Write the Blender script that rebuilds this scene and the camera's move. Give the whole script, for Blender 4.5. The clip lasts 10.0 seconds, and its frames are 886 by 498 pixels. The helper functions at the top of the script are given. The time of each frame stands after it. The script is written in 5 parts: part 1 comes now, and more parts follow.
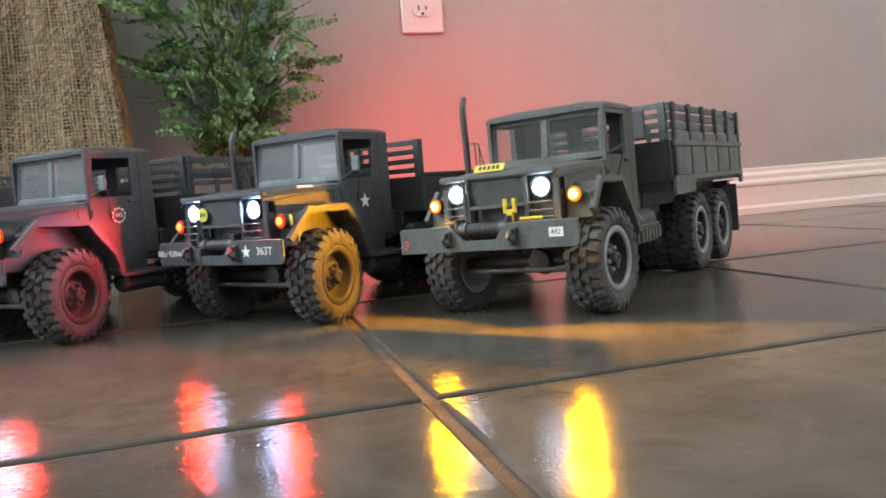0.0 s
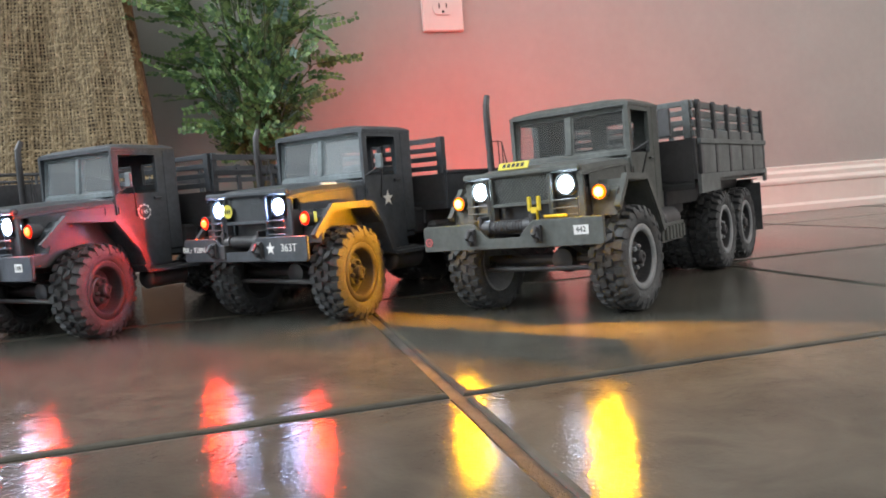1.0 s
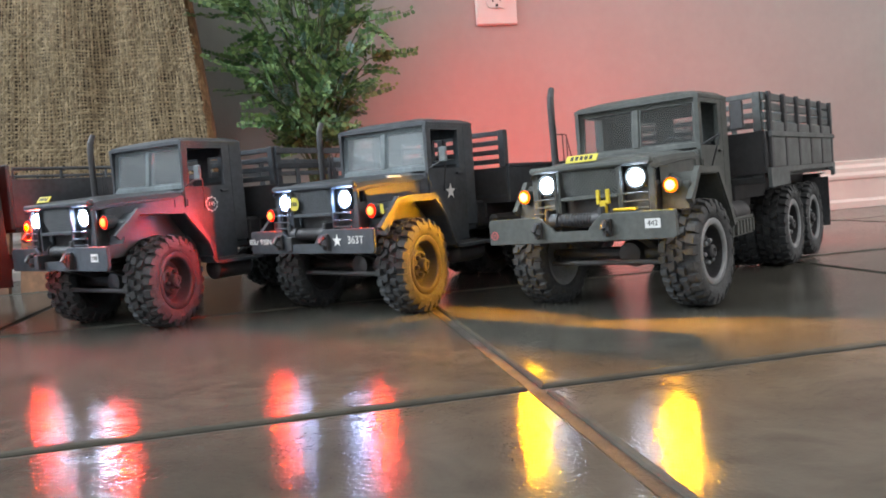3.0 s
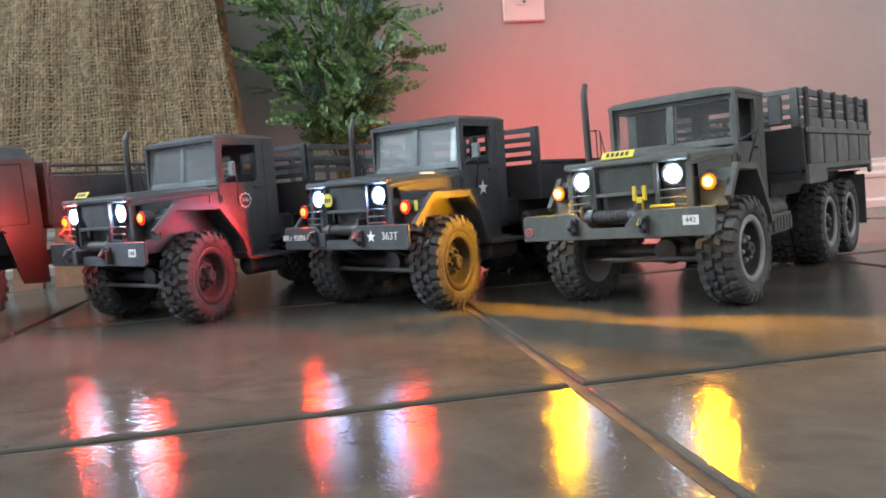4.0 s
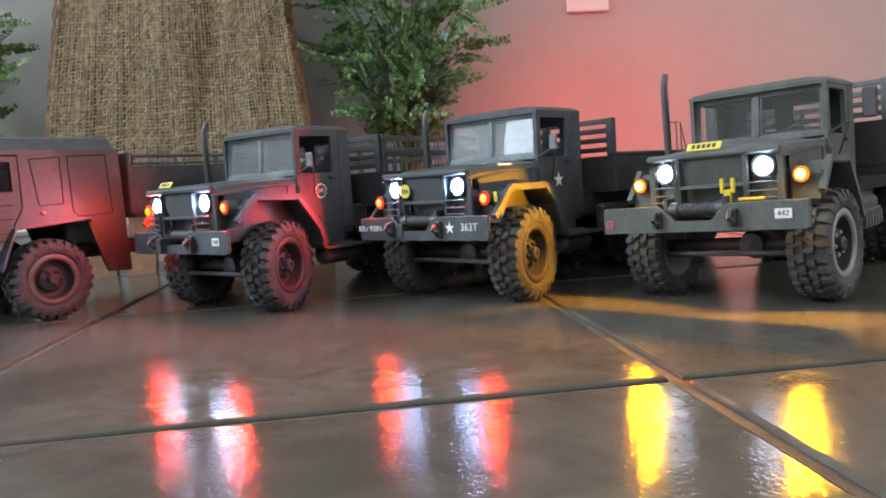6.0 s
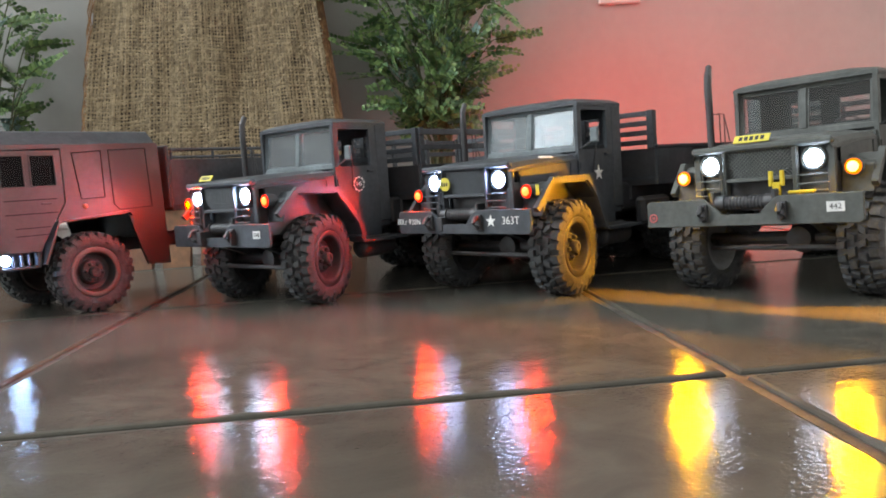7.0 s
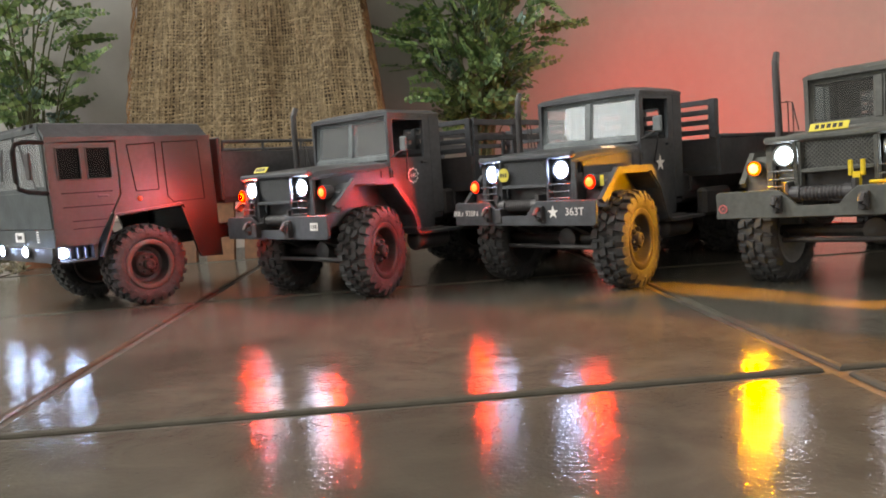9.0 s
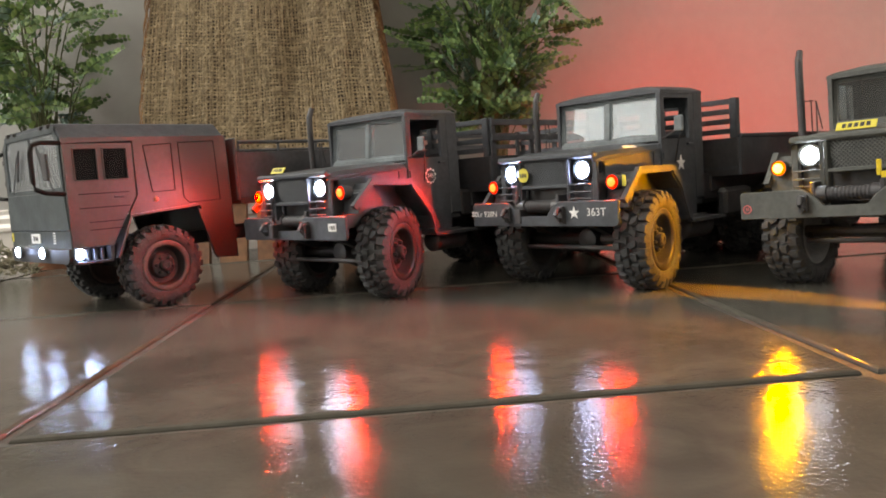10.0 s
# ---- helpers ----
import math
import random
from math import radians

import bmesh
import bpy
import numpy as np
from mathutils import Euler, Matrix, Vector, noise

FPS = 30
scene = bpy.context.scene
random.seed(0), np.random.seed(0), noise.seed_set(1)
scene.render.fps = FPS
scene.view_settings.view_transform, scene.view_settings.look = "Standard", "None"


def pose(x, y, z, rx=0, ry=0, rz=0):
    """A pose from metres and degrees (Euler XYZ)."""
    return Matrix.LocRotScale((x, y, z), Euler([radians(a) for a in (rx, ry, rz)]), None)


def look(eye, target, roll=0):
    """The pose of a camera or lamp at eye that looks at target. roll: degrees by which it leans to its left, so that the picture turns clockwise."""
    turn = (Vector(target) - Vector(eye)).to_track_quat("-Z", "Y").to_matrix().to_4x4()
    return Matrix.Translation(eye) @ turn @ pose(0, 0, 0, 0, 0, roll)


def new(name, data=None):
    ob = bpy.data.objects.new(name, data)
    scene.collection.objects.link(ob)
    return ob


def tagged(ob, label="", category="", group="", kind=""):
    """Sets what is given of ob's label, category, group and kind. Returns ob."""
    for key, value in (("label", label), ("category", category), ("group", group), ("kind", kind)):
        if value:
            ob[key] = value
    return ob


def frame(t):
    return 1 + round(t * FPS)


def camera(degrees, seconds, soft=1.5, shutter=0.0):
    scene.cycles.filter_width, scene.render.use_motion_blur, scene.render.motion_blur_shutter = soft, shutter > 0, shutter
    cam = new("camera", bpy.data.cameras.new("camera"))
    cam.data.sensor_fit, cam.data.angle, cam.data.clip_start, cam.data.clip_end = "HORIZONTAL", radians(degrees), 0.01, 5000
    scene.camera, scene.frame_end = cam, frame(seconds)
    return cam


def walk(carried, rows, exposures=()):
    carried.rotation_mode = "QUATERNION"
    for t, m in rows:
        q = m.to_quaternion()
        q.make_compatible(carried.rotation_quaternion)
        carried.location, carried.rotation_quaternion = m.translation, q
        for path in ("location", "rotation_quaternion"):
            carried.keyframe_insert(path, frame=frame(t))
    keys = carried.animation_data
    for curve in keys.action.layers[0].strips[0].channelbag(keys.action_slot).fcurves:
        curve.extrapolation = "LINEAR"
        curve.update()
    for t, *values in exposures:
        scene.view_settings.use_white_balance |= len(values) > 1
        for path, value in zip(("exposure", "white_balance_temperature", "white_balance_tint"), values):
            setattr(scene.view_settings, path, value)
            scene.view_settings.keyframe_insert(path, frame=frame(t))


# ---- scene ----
cam = camera(60.85, 10.0, soft=1.8)
PATH = [
    (0, (-0.07819, -0.32566, 0.09327), (0.44902, 1.59721, -0.06372), -4.493),
    (0.5, (-0.08070, -0.32560, 0.09343), (0.42921, 1.60182, -0.06490), -4.405),
    (1, (-0.08352, -0.32459, 0.09282), (0.40257, 1.60907, -0.06426), -4.314),
    (1.5, (-0.08725, -0.32316, 0.09278), (0.37475, 1.61639, -0.06439), -4.213),
    (2, (-0.09244, -0.32261, 0.09261), (0.34223, 1.62317, -0.06553), -4.162),
    (3.5, (-0.10438, -0.31961, 0.09255), (0.24665, 1.64255, -0.07086), -4.144),
    (4, (-0.10957, -0.31889, 0.09236), (0.21412, 1.64790, -0.07188), -4.086),
    (4.5, (-0.11464, -0.31757, 0.09236), (0.17522, 1.65435, -0.07341), -4.038),
    (5, (-0.12052, -0.31715, 0.09260), (0.14129, 1.65849, -0.07564), -3.977),
    (5.5, (-0.12308, -0.31658, 0.09234), (0.10974, 1.66259, -0.07707), -3.890),
    (6, (-0.13338, -0.31537, 0.09316), (0.07042, 1.66646, -0.08238), -3.814),
    (7.5, (-0.15249, -0.31021, 0.09269), (-0.02703, 1.67685, -0.09660), -3.864),
    (8, (-0.15958, -0.30792, 0.09219), (-0.05116, 1.67987, -0.10003), -3.856),
    (8.5, (-0.17077, -0.30315, 0.09211), (-0.07567, 1.68497, -0.10373), -3.926),
    (9, (-0.17316, -0.30068, 0.09169), (-0.09035, 1.68806, -0.10338), -3.994),
    (9.5, (-0.17947, -0.29882, 0.09219), (-0.10492, 1.69018, -0.10361), -4.071),
    (10, (-0.18262, -0.29527, 0.09152), (-0.11570, 1.69453, -0.09877), -4.054),
]
walk(cam, [(t, look(eye, target, roll)) for t, eye, target, roll in PATH],
     exposures=[(0.0, -0.05, 7000, 19), (5.5, -0.14, 6650, 18), (8.0, -0.25, 7800, 21), (10.0, -0.35, 8600, 24)])

# ---- light ----
world = bpy.data.worlds.new("world")
scene.world = world
world.use_nodes = True
wn = world.node_tree
sky = wn.nodes.new("ShaderNodeTexSky")
sky.sky_type, sky.sun_disc = "NISHITA", False
sky.sun_elevation, sky.sun_rotation = radians(28), radians(-100)
wn.links.new(sky.outputs[0], wn.nodes["Background"].inputs[0])
wn.nodes["Background"].inputs[1].default_value = 0.10


def window_light(name, m, w, h, power, colour):
    """An area lamp for the sky's light at an opening out of view; some openings are added for fill."""
    data = bpy.data.lights.new(name, "AREA")
    data.shape, data.size, data.size_y, data.energy, data.color = "RECTANGLE", w, h, power, colour
    ob = new(name, data)
    ob.matrix_world = m
    return ob


# the room: x from WEST to EAST, y from SOUTH to NORTH
WEST, EAST, SOUTH, NORTH, HIGH = -1.75, 2.3, -2.6, 0.918, 2.45
window_light("window_light_west", look((WEST + 0.005, 0.10, 1.05), (1.0, 0.10, 1.05)), 0.34, 1.96, 24.0, (0.66, 0.88, 1.0))
# northwest and southwest: added fill that lifts the left wall and truck fronts
window_light("window_light_northwest", look((WEST + 0.005, 0.55, 1.50), (1.0, 0.55, 1.50)), 0.40, 1.0, 56.0, (0.80, 0.93, 1.0))
window_light("window_light_southwest", look((WEST + 0.005, -0.42, 1.50), (1.0, -0.42, 1.50)), 0.50, 1.0, 25.0, (0.66, 0.88, 1.0))
window_light("window_light_east", look((EAST - 0.005, -0.8, 1.35), (0.5, -0.8, 1.35)), 1.4, 1.1, 43.0, (0.97, 0.97, 0.94))
window_light("window_light_south", look((-0.95, SOUTH + 0.005, 1.50), (-0.95, 0.0, 1.50)), 1.3, 1.0, 15.0, (0.82, 0.94, 1.0))


# ---- materials ----
def material(name, colour, rough=0.5, metal=0.0, grain=0.0, scale=200.0, bump=0.0, bscale=400.0, second=None, coat=0.0, spec=0.5):
    """A painted or raw surface with tone that varies at two scales, and fine relief."""
    mat = bpy.data.materials.new(name)
    mat.use_nodes = True
    n, l = mat.node_tree.nodes, mat.node_tree.links
    b = n["Principled BSDF"]
    b.inputs["Roughness"].default_value, b.inputs["Metallic"].default_value = rough, metal
    b.inputs["Specular IOR Level"].default_value, b.inputs["Coat Weight"].default_value = spec, coat
    co = n.new("ShaderNodeTexCoord")
    big, fine = n.new("ShaderNodeTexNoise"), n.new("ShaderNodeTexNoise")
    big.inputs["Scale"].default_value, big.inputs["Detail"].default_value = scale * 0.15, 4
    fine.inputs["Scale"].default_value, fine.inputs["Detail"].default_value = scale, 3
    for t in (big, fine):
        l.new(co.outputs["Object"], t.inputs["Vector"])
    mix = n.new("ShaderNodeMix")
    mix.data_type = "RGBA"
    a = Vector(colour)
    other = Vector(second) if second else a * (1 - grain)
    mix.inputs["A"].default_value, mix.inputs["B"].default_value = (*a, 1), (*other, 1)
    ramp = n.new("ShaderNodeMapRange")
    ramp.inputs["From Min"].default_value, ramp.inputs["From Max"].default_value = 0.35, 0.65
    l.new(big.outputs["Fac"], ramp.inputs["Value"])
    l.new(ramp.outputs[0], mix.inputs["Factor"])
    tone = n.new("ShaderNodeMix")
    tone.data_type, tone.blend_type = "RGBA", "MULTIPLY"
    tone.inputs["Factor"].default_value = 1.0
    grey = n.new("ShaderNodeMapRange")
    grey.inputs["From Min"].default_value, grey.inputs["From Max"].default_value = 0.3, 0.7
    grey.inputs["To Min"].default_value, grey.inputs["To Max"].default_value = 1 - grain * 0.6, 1 + grain * 0.4
    l.new(fine.outputs["Fac"], grey.inputs["Value"])
    l.new(grey.outputs[0], tone.inputs["B"])
    l.new(mix.outputs["Result"], tone.inputs["A"])
    l.new(tone.outputs["Result"], b.inputs["Base Color"])
    rr = n.new("ShaderNodeMapRange")
    rr.inputs["To Min"].default_value, rr.inputs["To Max"].default_value = max(0.02, rough - 0.10), min(1, rough + 0.10)
    l.new(big.outputs["Fac"], rr.inputs["Value"])
    l.new(rr.outputs[0], b.inputs["Roughness"])
    if bump:
        bt, bn = n.new("ShaderNodeTexNoise"), n.new("ShaderNodeBump")
        bt.inputs["Scale"].default_value, bt.inputs["Detail"].default_value = bscale, 3
        l.new(co.outputs["Object"], bt.inputs["Vector"])
        bn.inputs["Strength"].default_value, bn.inputs["Distance"].default_value = bump, 0.001
        l.new(bt.outputs["Fac"], bn.inputs["Height"])
        l.new(bn.outputs[0], b.inputs["Normal"])
    return mat


def glowing(name, colour, strength, body=1.0):
    mat = bpy.data.materials.new(name)
    mat.use_nodes = True
    b = mat.node_tree.nodes["Principled BSDF"]
    b.inputs["Base Color"].default_value = (*[c * body for c in colour], 1)
    b.inputs["Emission Color"].default_value = (*colour, 1)
    b.inputs["Emission Strength"].default_value = strength
    b.inputs["Roughness"].default_value = 0.15
    b.inputs["Specular IOR Level"].default_value = 0.5 * min(1.0, body)
    return mat


def glassy(name, tint, rough=0.0, ior=1.55, dust_and_sheen=0.03):
    """A thin clear pane: mostly see-through, with the gloss of its surface. Its pale film is milky dust plus reflected
    room light put in as colour.
    """
    mat = bpy.data.materials.new(name)
    mat.use_nodes = True
    n, l = mat.node_tree.nodes, mat.node_tree.links
    n.remove(n["Principled BSDF"])
    out = n["Material Output"]
    clear, gloss, mix, fr = n.new("ShaderNodeBsdfTransparent"), n.new("ShaderNodeBsdfGlossy"), n.new("ShaderNodeMixShader"), n.new("ShaderNodeFresnel")
    clear.inputs[0].default_value = (*tint, 1)
    gloss.inputs["Roughness"].default_value = rough
    fr.inputs[0].default_value = ior
    l.new(fr.outputs[0], mix.inputs[0])
    film_of_dust_and_sheen, haze = n.new("ShaderNodeMixShader"), n.new("ShaderNodeBsdfDiffuse")
    film_of_dust_and_sheen.inputs[0].default_value = dust_and_sheen
    haze.inputs[0].default_value = (0.72, 0.78, 0.80, 1)
    l.new(clear.outputs[0], film_of_dust_and_sheen.inputs[1])
    l.new(haze.outputs[0], film_of_dust_and_sheen.inputs[2])
    l.new(film_of_dust_and_sheen.outputs[0], mix.inputs[1])
    l.new(gloss.outputs[0], mix.inputs[2])
    l.new(mix.outputs[0], out.inputs[0])
    return mat


def sprayed_camouflage(name, light, dark):
    """Brown-grey model paint with soft black bands sprayed across it."""
    mat = material(name, light, 0.48, grain=0.2, scale=260, bump=0.10, bscale=900)
    n, l = mat.node_tree.nodes, mat.node_tree.links
    b = n["Principled BSDF"]
    old = b.inputs["Base Color"].links[0].from_socket
    co, split, cloud = n.new("ShaderNodeTexCoord"), n.new("ShaderNodeSeparateXYZ"), n.new("ShaderNodeTexNoise")
    cloud.inputs["Scale"].default_value, cloud.inputs["Detail"].default_value = 28, 3
    l.new(co.outputs["Object"], cloud.inputs["Vector"])
    l.new(co.outputs["Object"], split.inputs[0])
    def math_node(op, a, c):
        m = n.new("ShaderNodeMath")
        m.operation = op
        for i, v in enumerate((a, c)):
            if isinstance(v, (int, float)):
                m.inputs[i].default_value = v
            else:
                l.new(v, m.inputs[i])
        return m.outputs[0]
    along = math_node("ADD", split.outputs["X"], math_node("MULTIPLY", split.outputs["Z"], -0.30))
    along = math_node("ADD", along, math_node("MULTIPLY", cloud.outputs["Fac"], 0.05))
    wave = math_node("SINE", math_node("MULTIPLY", math_node("ADD", along, 0.015), 42.0), 0.0)
    soft, mix = n.new("ShaderNodeMapRange"), n.new("ShaderNodeMix")
    soft.interpolation_type = "SMOOTHSTEP"
    soft.inputs["From Min"].default_value, soft.inputs["From Max"].default_value = -0.15, -0.85
    l.new(wave, soft.inputs["Value"])
    mix.data_type = "RGBA"
    mix.inputs["B"].default_value = (*dark, 1)
    l.new(soft.outputs[0], mix.inputs["Factor"])
    l.new(old, mix.inputs["A"])
    l.new(mix.outputs["Result"], b.inputs["Base Color"])
    return mat


def tile_material():
    """Glazed floor tile: mottled grey-beige, with a softly rippled glaze."""
    mat = bpy.data.materials.new("glazed_tile")
    mat.use_nodes = True
    n, l = mat.node_tree.nodes, mat.node_tree.links
    b = n["Principled BSDF"]
    geo = n.new("ShaderNodeNewGeometry")
    cloud, fine, vein = n.new("ShaderNodeTexNoise"), n.new("ShaderNodeTexNoise"), n.new("ShaderNodeTexNoise")
    for t, s, d, dist in ((cloud, 9, 5, 0.6), (fine, 460, 2, 0.0), (vein, 26, 6, 1.6)):
        t.inputs["Scale"].default_value, t.inputs["Detail"].default_value, t.inputs["Distortion"].default_value = s, d, dist
        l.new(geo.outputs["Position"], t.inputs["Vector"])
    ramp = n.new("ShaderNodeValToRGB")
    ramp.color_ramp.elements[0].position, ramp.color_ramp.elements[1].position = 0.32, 0.68
    ramp.color_ramp.elements[0].color, ramp.color_ramp.elements[1].color = (0.057, 0.0550, 0.0468, 1), (0.087, 0.0836, 0.0705, 1)
    l.new(cloud.outputs["Fac"], ramp.inputs[0])
    mul = n.new("ShaderNodeMix")
    mul.data_type, mul.blend_type = "RGBA", "MULTIPLY"
    mul.inputs["Factor"].default_value = 1
    mr = n.new("ShaderNodeMapRange")
    mr.inputs["From Min"].default_value, mr.inputs["From Max"].default_value = 0.3, 0.7
    mr.inputs["To Min"].default_value, mr.inputs["To Max"].default_value = 0.82, 1.14
    l.new(vein.outputs["Fac"], mr.inputs["Value"])
    l.new(ramp.outputs[0], mul.inputs["A"])
    l.new(mr.outputs[0], mul.inputs["B"])
    info, rnd, mul2 = n.new("ShaderNodeObjectInfo"), n.new("ShaderNodeMapRange"), n.new("ShaderNodeMix")
    rnd.inputs["To Min"].default_value, rnd.inputs["To Max"].default_value = 0.93, 1.07
    l.new(info.outputs["Random"], rnd.inputs["Value"])
    mul2.data_type, mul2.blend_type = "RGBA", "MULTIPLY"
    mul2.inputs["Factor"].default_value = 1
    l.new(mul.outputs["Result"], mul2.inputs["A"])
    l.new(rnd.outputs[0], mul2.inputs["B"])
    l.new(mul2.outputs["Result"], b.inputs["Base Color"])
    rr = n.new("ShaderNodeMapRange")
    rr.inputs["From Min"].default_value, rr.inputs["From Max"].default_value = 0.3, 0.7
    rr.inputs["To Min"].default_value, rr.inputs["To Max"].default_value = 0.10, 0.15
    l.new(vein.outputs["Fac"], rr.inputs["Value"])
    l.new(rr.outputs[0], b.inputs["Roughness"])
    b.inputs["Specular IOR Level"].default_value = 0.070
    wide, b1, b2 = n.new("ShaderNodeTexNoise"), n.new("ShaderNodeBump"), n.new("ShaderNodeBump")
    wide.inputs["Scale"].default_value, wide.inputs["Detail"].default_value = 75, 3
    l.new(geo.outputs["Position"], wide.inputs["Vector"])
    b1.inputs["Strength"].default_value, b1.inputs["Distance"].default_value = 0.12, 0.0016
    b2.inputs["Strength"].default_value, b2.inputs["Distance"].default_value = 0.52, 0.00040
    l.new(wide.outputs["Fac"], b1.inputs["Height"])
    l.new(fine.outputs["Fac"], b2.inputs["Height"])
    l.new(b1.outputs[0], b2.inputs["Normal"])
    l.new(b2.outputs[0], b.inputs["Normal"])
    return mat


TILE = tile_material()
GROUT = material("grout", (0.074, 0.063, 0.051), 0.85, grain=0.4, scale=300, bump=0.8, bscale=900)
# north wall: off-white like ROOM, its colour darkened in place of dimmer light
WALLDIM = material("wall_paint_dimmed", (0.300, 0.293, 0.274), 0.75, grain=0.05, scale=60, bump=0.25, bscale=260)
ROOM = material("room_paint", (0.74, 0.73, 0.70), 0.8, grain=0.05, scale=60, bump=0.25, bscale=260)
CEIL = material("ceiling_paint", (0.78, 0.77, 0.75), 0.85, grain=0.04, scale=50)
TRIM = material("white_trim", (0.58, 0.54, 0.49), 0.4, grain=0.05, scale=80, bump=0.05, bscale=120)
PLATE = material("outlet_plastic", (0.55, 0.54, 0.51), 0.3, grain=0.02, scale=100)
DARK = material("slot_black", (0.01, 0.01, 0.01), 0.6, spec=0.12)
GREY = material("paint_grey_green", (0.145, 0.174, 0.183), 0.46, grain=0.28, scale=260, spec=0.3, bump=0.10, bscale=900)
OLIVE = material("paint_olive_grey", (0.092, 0.099, 0.092), 0.48, grain=0.28, scale=260, spec=0.3, bump=0.10, bscale=900)
DUSK = material("paint_dark_grey_green", (0.060, 0.076, 0.080), 0.46, grain=0.28, scale=260, spec=0.3, bump=0.10, bscale=900)
BEDGREY = material("paint_bed_grey", (0.122, 0.134, 0.134), 0.48, grain=0.28, scale=260, spec=0.3, bump=0.10, bscale=900)
CHAR = material("paint_charcoal", (0.058, 0.066, 0.075), 0.46, grain=0.30, scale=260, spec=0.3, bump=0.10, bscale=900)
CAMO = sprayed_camouflage("paint_sprayed_camouflage", (0.052, 0.050, 0.047), (0.016, 0.019, 0.018))
CHASSIS = material("chassis_black", (0.042, 0.042, 0.045), 0.5, grain=0.3, scale=300)
RUBBER = material("tyre_rubber", (0.040, 0.043, 0.046), 0.66, spec=0.35, grain=0.45, scale=500, second=(0.064, 0.068, 0.070), bump=0.35, bscale=1400)
RIM = material("rim_grey", (0.22, 0.235, 0.245), 0.42, grain=0.25, scale=400)
RIMBROWN = material("rim_brown_grey", (0.105, 0.092, 0.084), 0.5, grain=0.25, scale=400)
RIMDARK = material("rim_black", (0.040, 0.040, 0.042), 0.45, grain=0.3, scale=400)
CHROME = material("chrome", (0.75, 0.76, 0.78), 0.12, metal=1.0)
SEAT = material("cab_interior", (0.03, 0.03, 0.032), 0.8, grain=0.3, scale=300)
YELLOW = material("yellow_paint", (0.62, 0.45, 0.02), 0.45, grain=0.15, scale=300)
PLATEYEL = material("plate_yellow", (0.60, 0.52, 0.06), 0.4, grain=0.12, scale=300)
WHITE = material("decal_white", (0.72, 0.72, 0.70), 0.5, grain=0.15, scale=600)
INK = material("decal_black", (0.02, 0.02, 0.02), 0.6)
PINK = material("decal_red", (0.55, 0.12, 0.12), 0.5, grain=0.2, scale=600)
GLASS = glassy("windscreen_glass", (0.76, 0.80, 0.81), dust_and_sheen=0.015)
# stronger pale film here paints in the panes' grey reflections
DULLGLASS = glassy("dull_windscreen", (0.72, 0.77, 0.79), 0.0, 1.4, 0.16)
HAZYGLASS = glassy("hazy_windscreen", (0.70, 0.76, 0.80), 0.05, 1.5, 0.24)
DOORGLASS = glassy("door_glass", (0.45, 0.48, 0.50), 0.0, 1.3, 0.004)
HEAD = glowing("headlight_glow_low", (0.55, 0.77, 1.0), 75.0)
HEADMID = glowing("headlight_glow", (0.36, 0.58, 1.0), 240.0)
HEADHIGH = glowing("headlight_glow_high", (0.44, 0.69, 1.0), 300.0)
FOG = glowing("fog_lamp_glow", (0.32, 0.56, 1.0), 230.0)
AMBER = glowing("amber_bulb", (1.0, 0.62, 0.16), 5.0)
AMBERLENS = glowing("amber_lens", (1.0, 0.20, 0.004), 2.4, 0.01)
REDLAMP = glowing("red_bulb", (1.0, 0.15, 0.03), 5.0)
REDLENS = glowing("red_lens", (1.0, 0.020, 0.004), 2.6, 0.01)
TAIL = glowing("tail_glow", (1.0, 0.025, 0.012), 3.0)
MARK = material("side_marker_lens", (0.42, 0.16, 0.10), 0.25, coat=0.4)
AMBERLIGHT, REDLIGHT, TAILLIGHT = (1.0, 0.42, 0.0), (1.0, 0.020, 0.0), (1.0, 0.030, 0.014)
WOOD = material("brown_wood", (0.22, 0.095, 0.035), 0.6, grain=0.45, scale=120, second=(0.13, 0.05, 0.02), bump=0.3, bscale=300)
JUTE = material("jute", (0.255, 0.190, 0.108), 0.9, grain=0.60, scale=900, second=(0.148, 0.108, 0.061), bump=0.6, bscale=2500)
yarn_nodes, yarn_links = JUTE.node_tree.nodes, JUTE.node_tree.links
yarn_tone, yarn_mix, yarn_geo = yarn_nodes.new("ShaderNodeMapRange"), yarn_nodes.new("ShaderNodeMix"), yarn_nodes.new("ShaderNodeNewGeometry")
yarn_tone.inputs["To Min"].default_value, yarn_tone.inputs["To Max"].default_value = 0.88, 1.12
yarn_mix.data_type, yarn_mix.blend_type = "RGBA", "MULTIPLY"
yarn_mix.inputs["Factor"].default_value = 1.0
yarn_links.new(yarn_geo.outputs["Random Per Island"], yarn_tone.inputs["Value"])
yarn_links.new(yarn_nodes["Principled BSDF"].inputs["Base Color"].links[0].from_socket, yarn_mix.inputs["A"])
yarn_links.new(yarn_tone.outputs[0], yarn_mix.inputs["B"])
yarn_links.new(yarn_mix.outputs["Result"], yarn_nodes["Principled BSDF"].inputs["Base Color"])
HEM = material("jute_hem", (0.26, 0.135, 0.055), 0.9, grain=0.45, scale=600, second=(0.13, 0.065, 0.028), bump=0.5, bscale=2000)
# dark brown that stands for shade between the burlap yarns
WEAVESHADE = material("jute_gap_shade", (0.040, 0.028, 0.015), 0.95, grain=0.4, scale=500)
STALK = material("plant_stem", (0.07, 0.085, 0.03), 0.6, grain=0.3, scale=300)
POT = material("terracotta", (0.30, 0.12, 0.06), 0.7, grain=0.3, scale=120, bump=0.3)
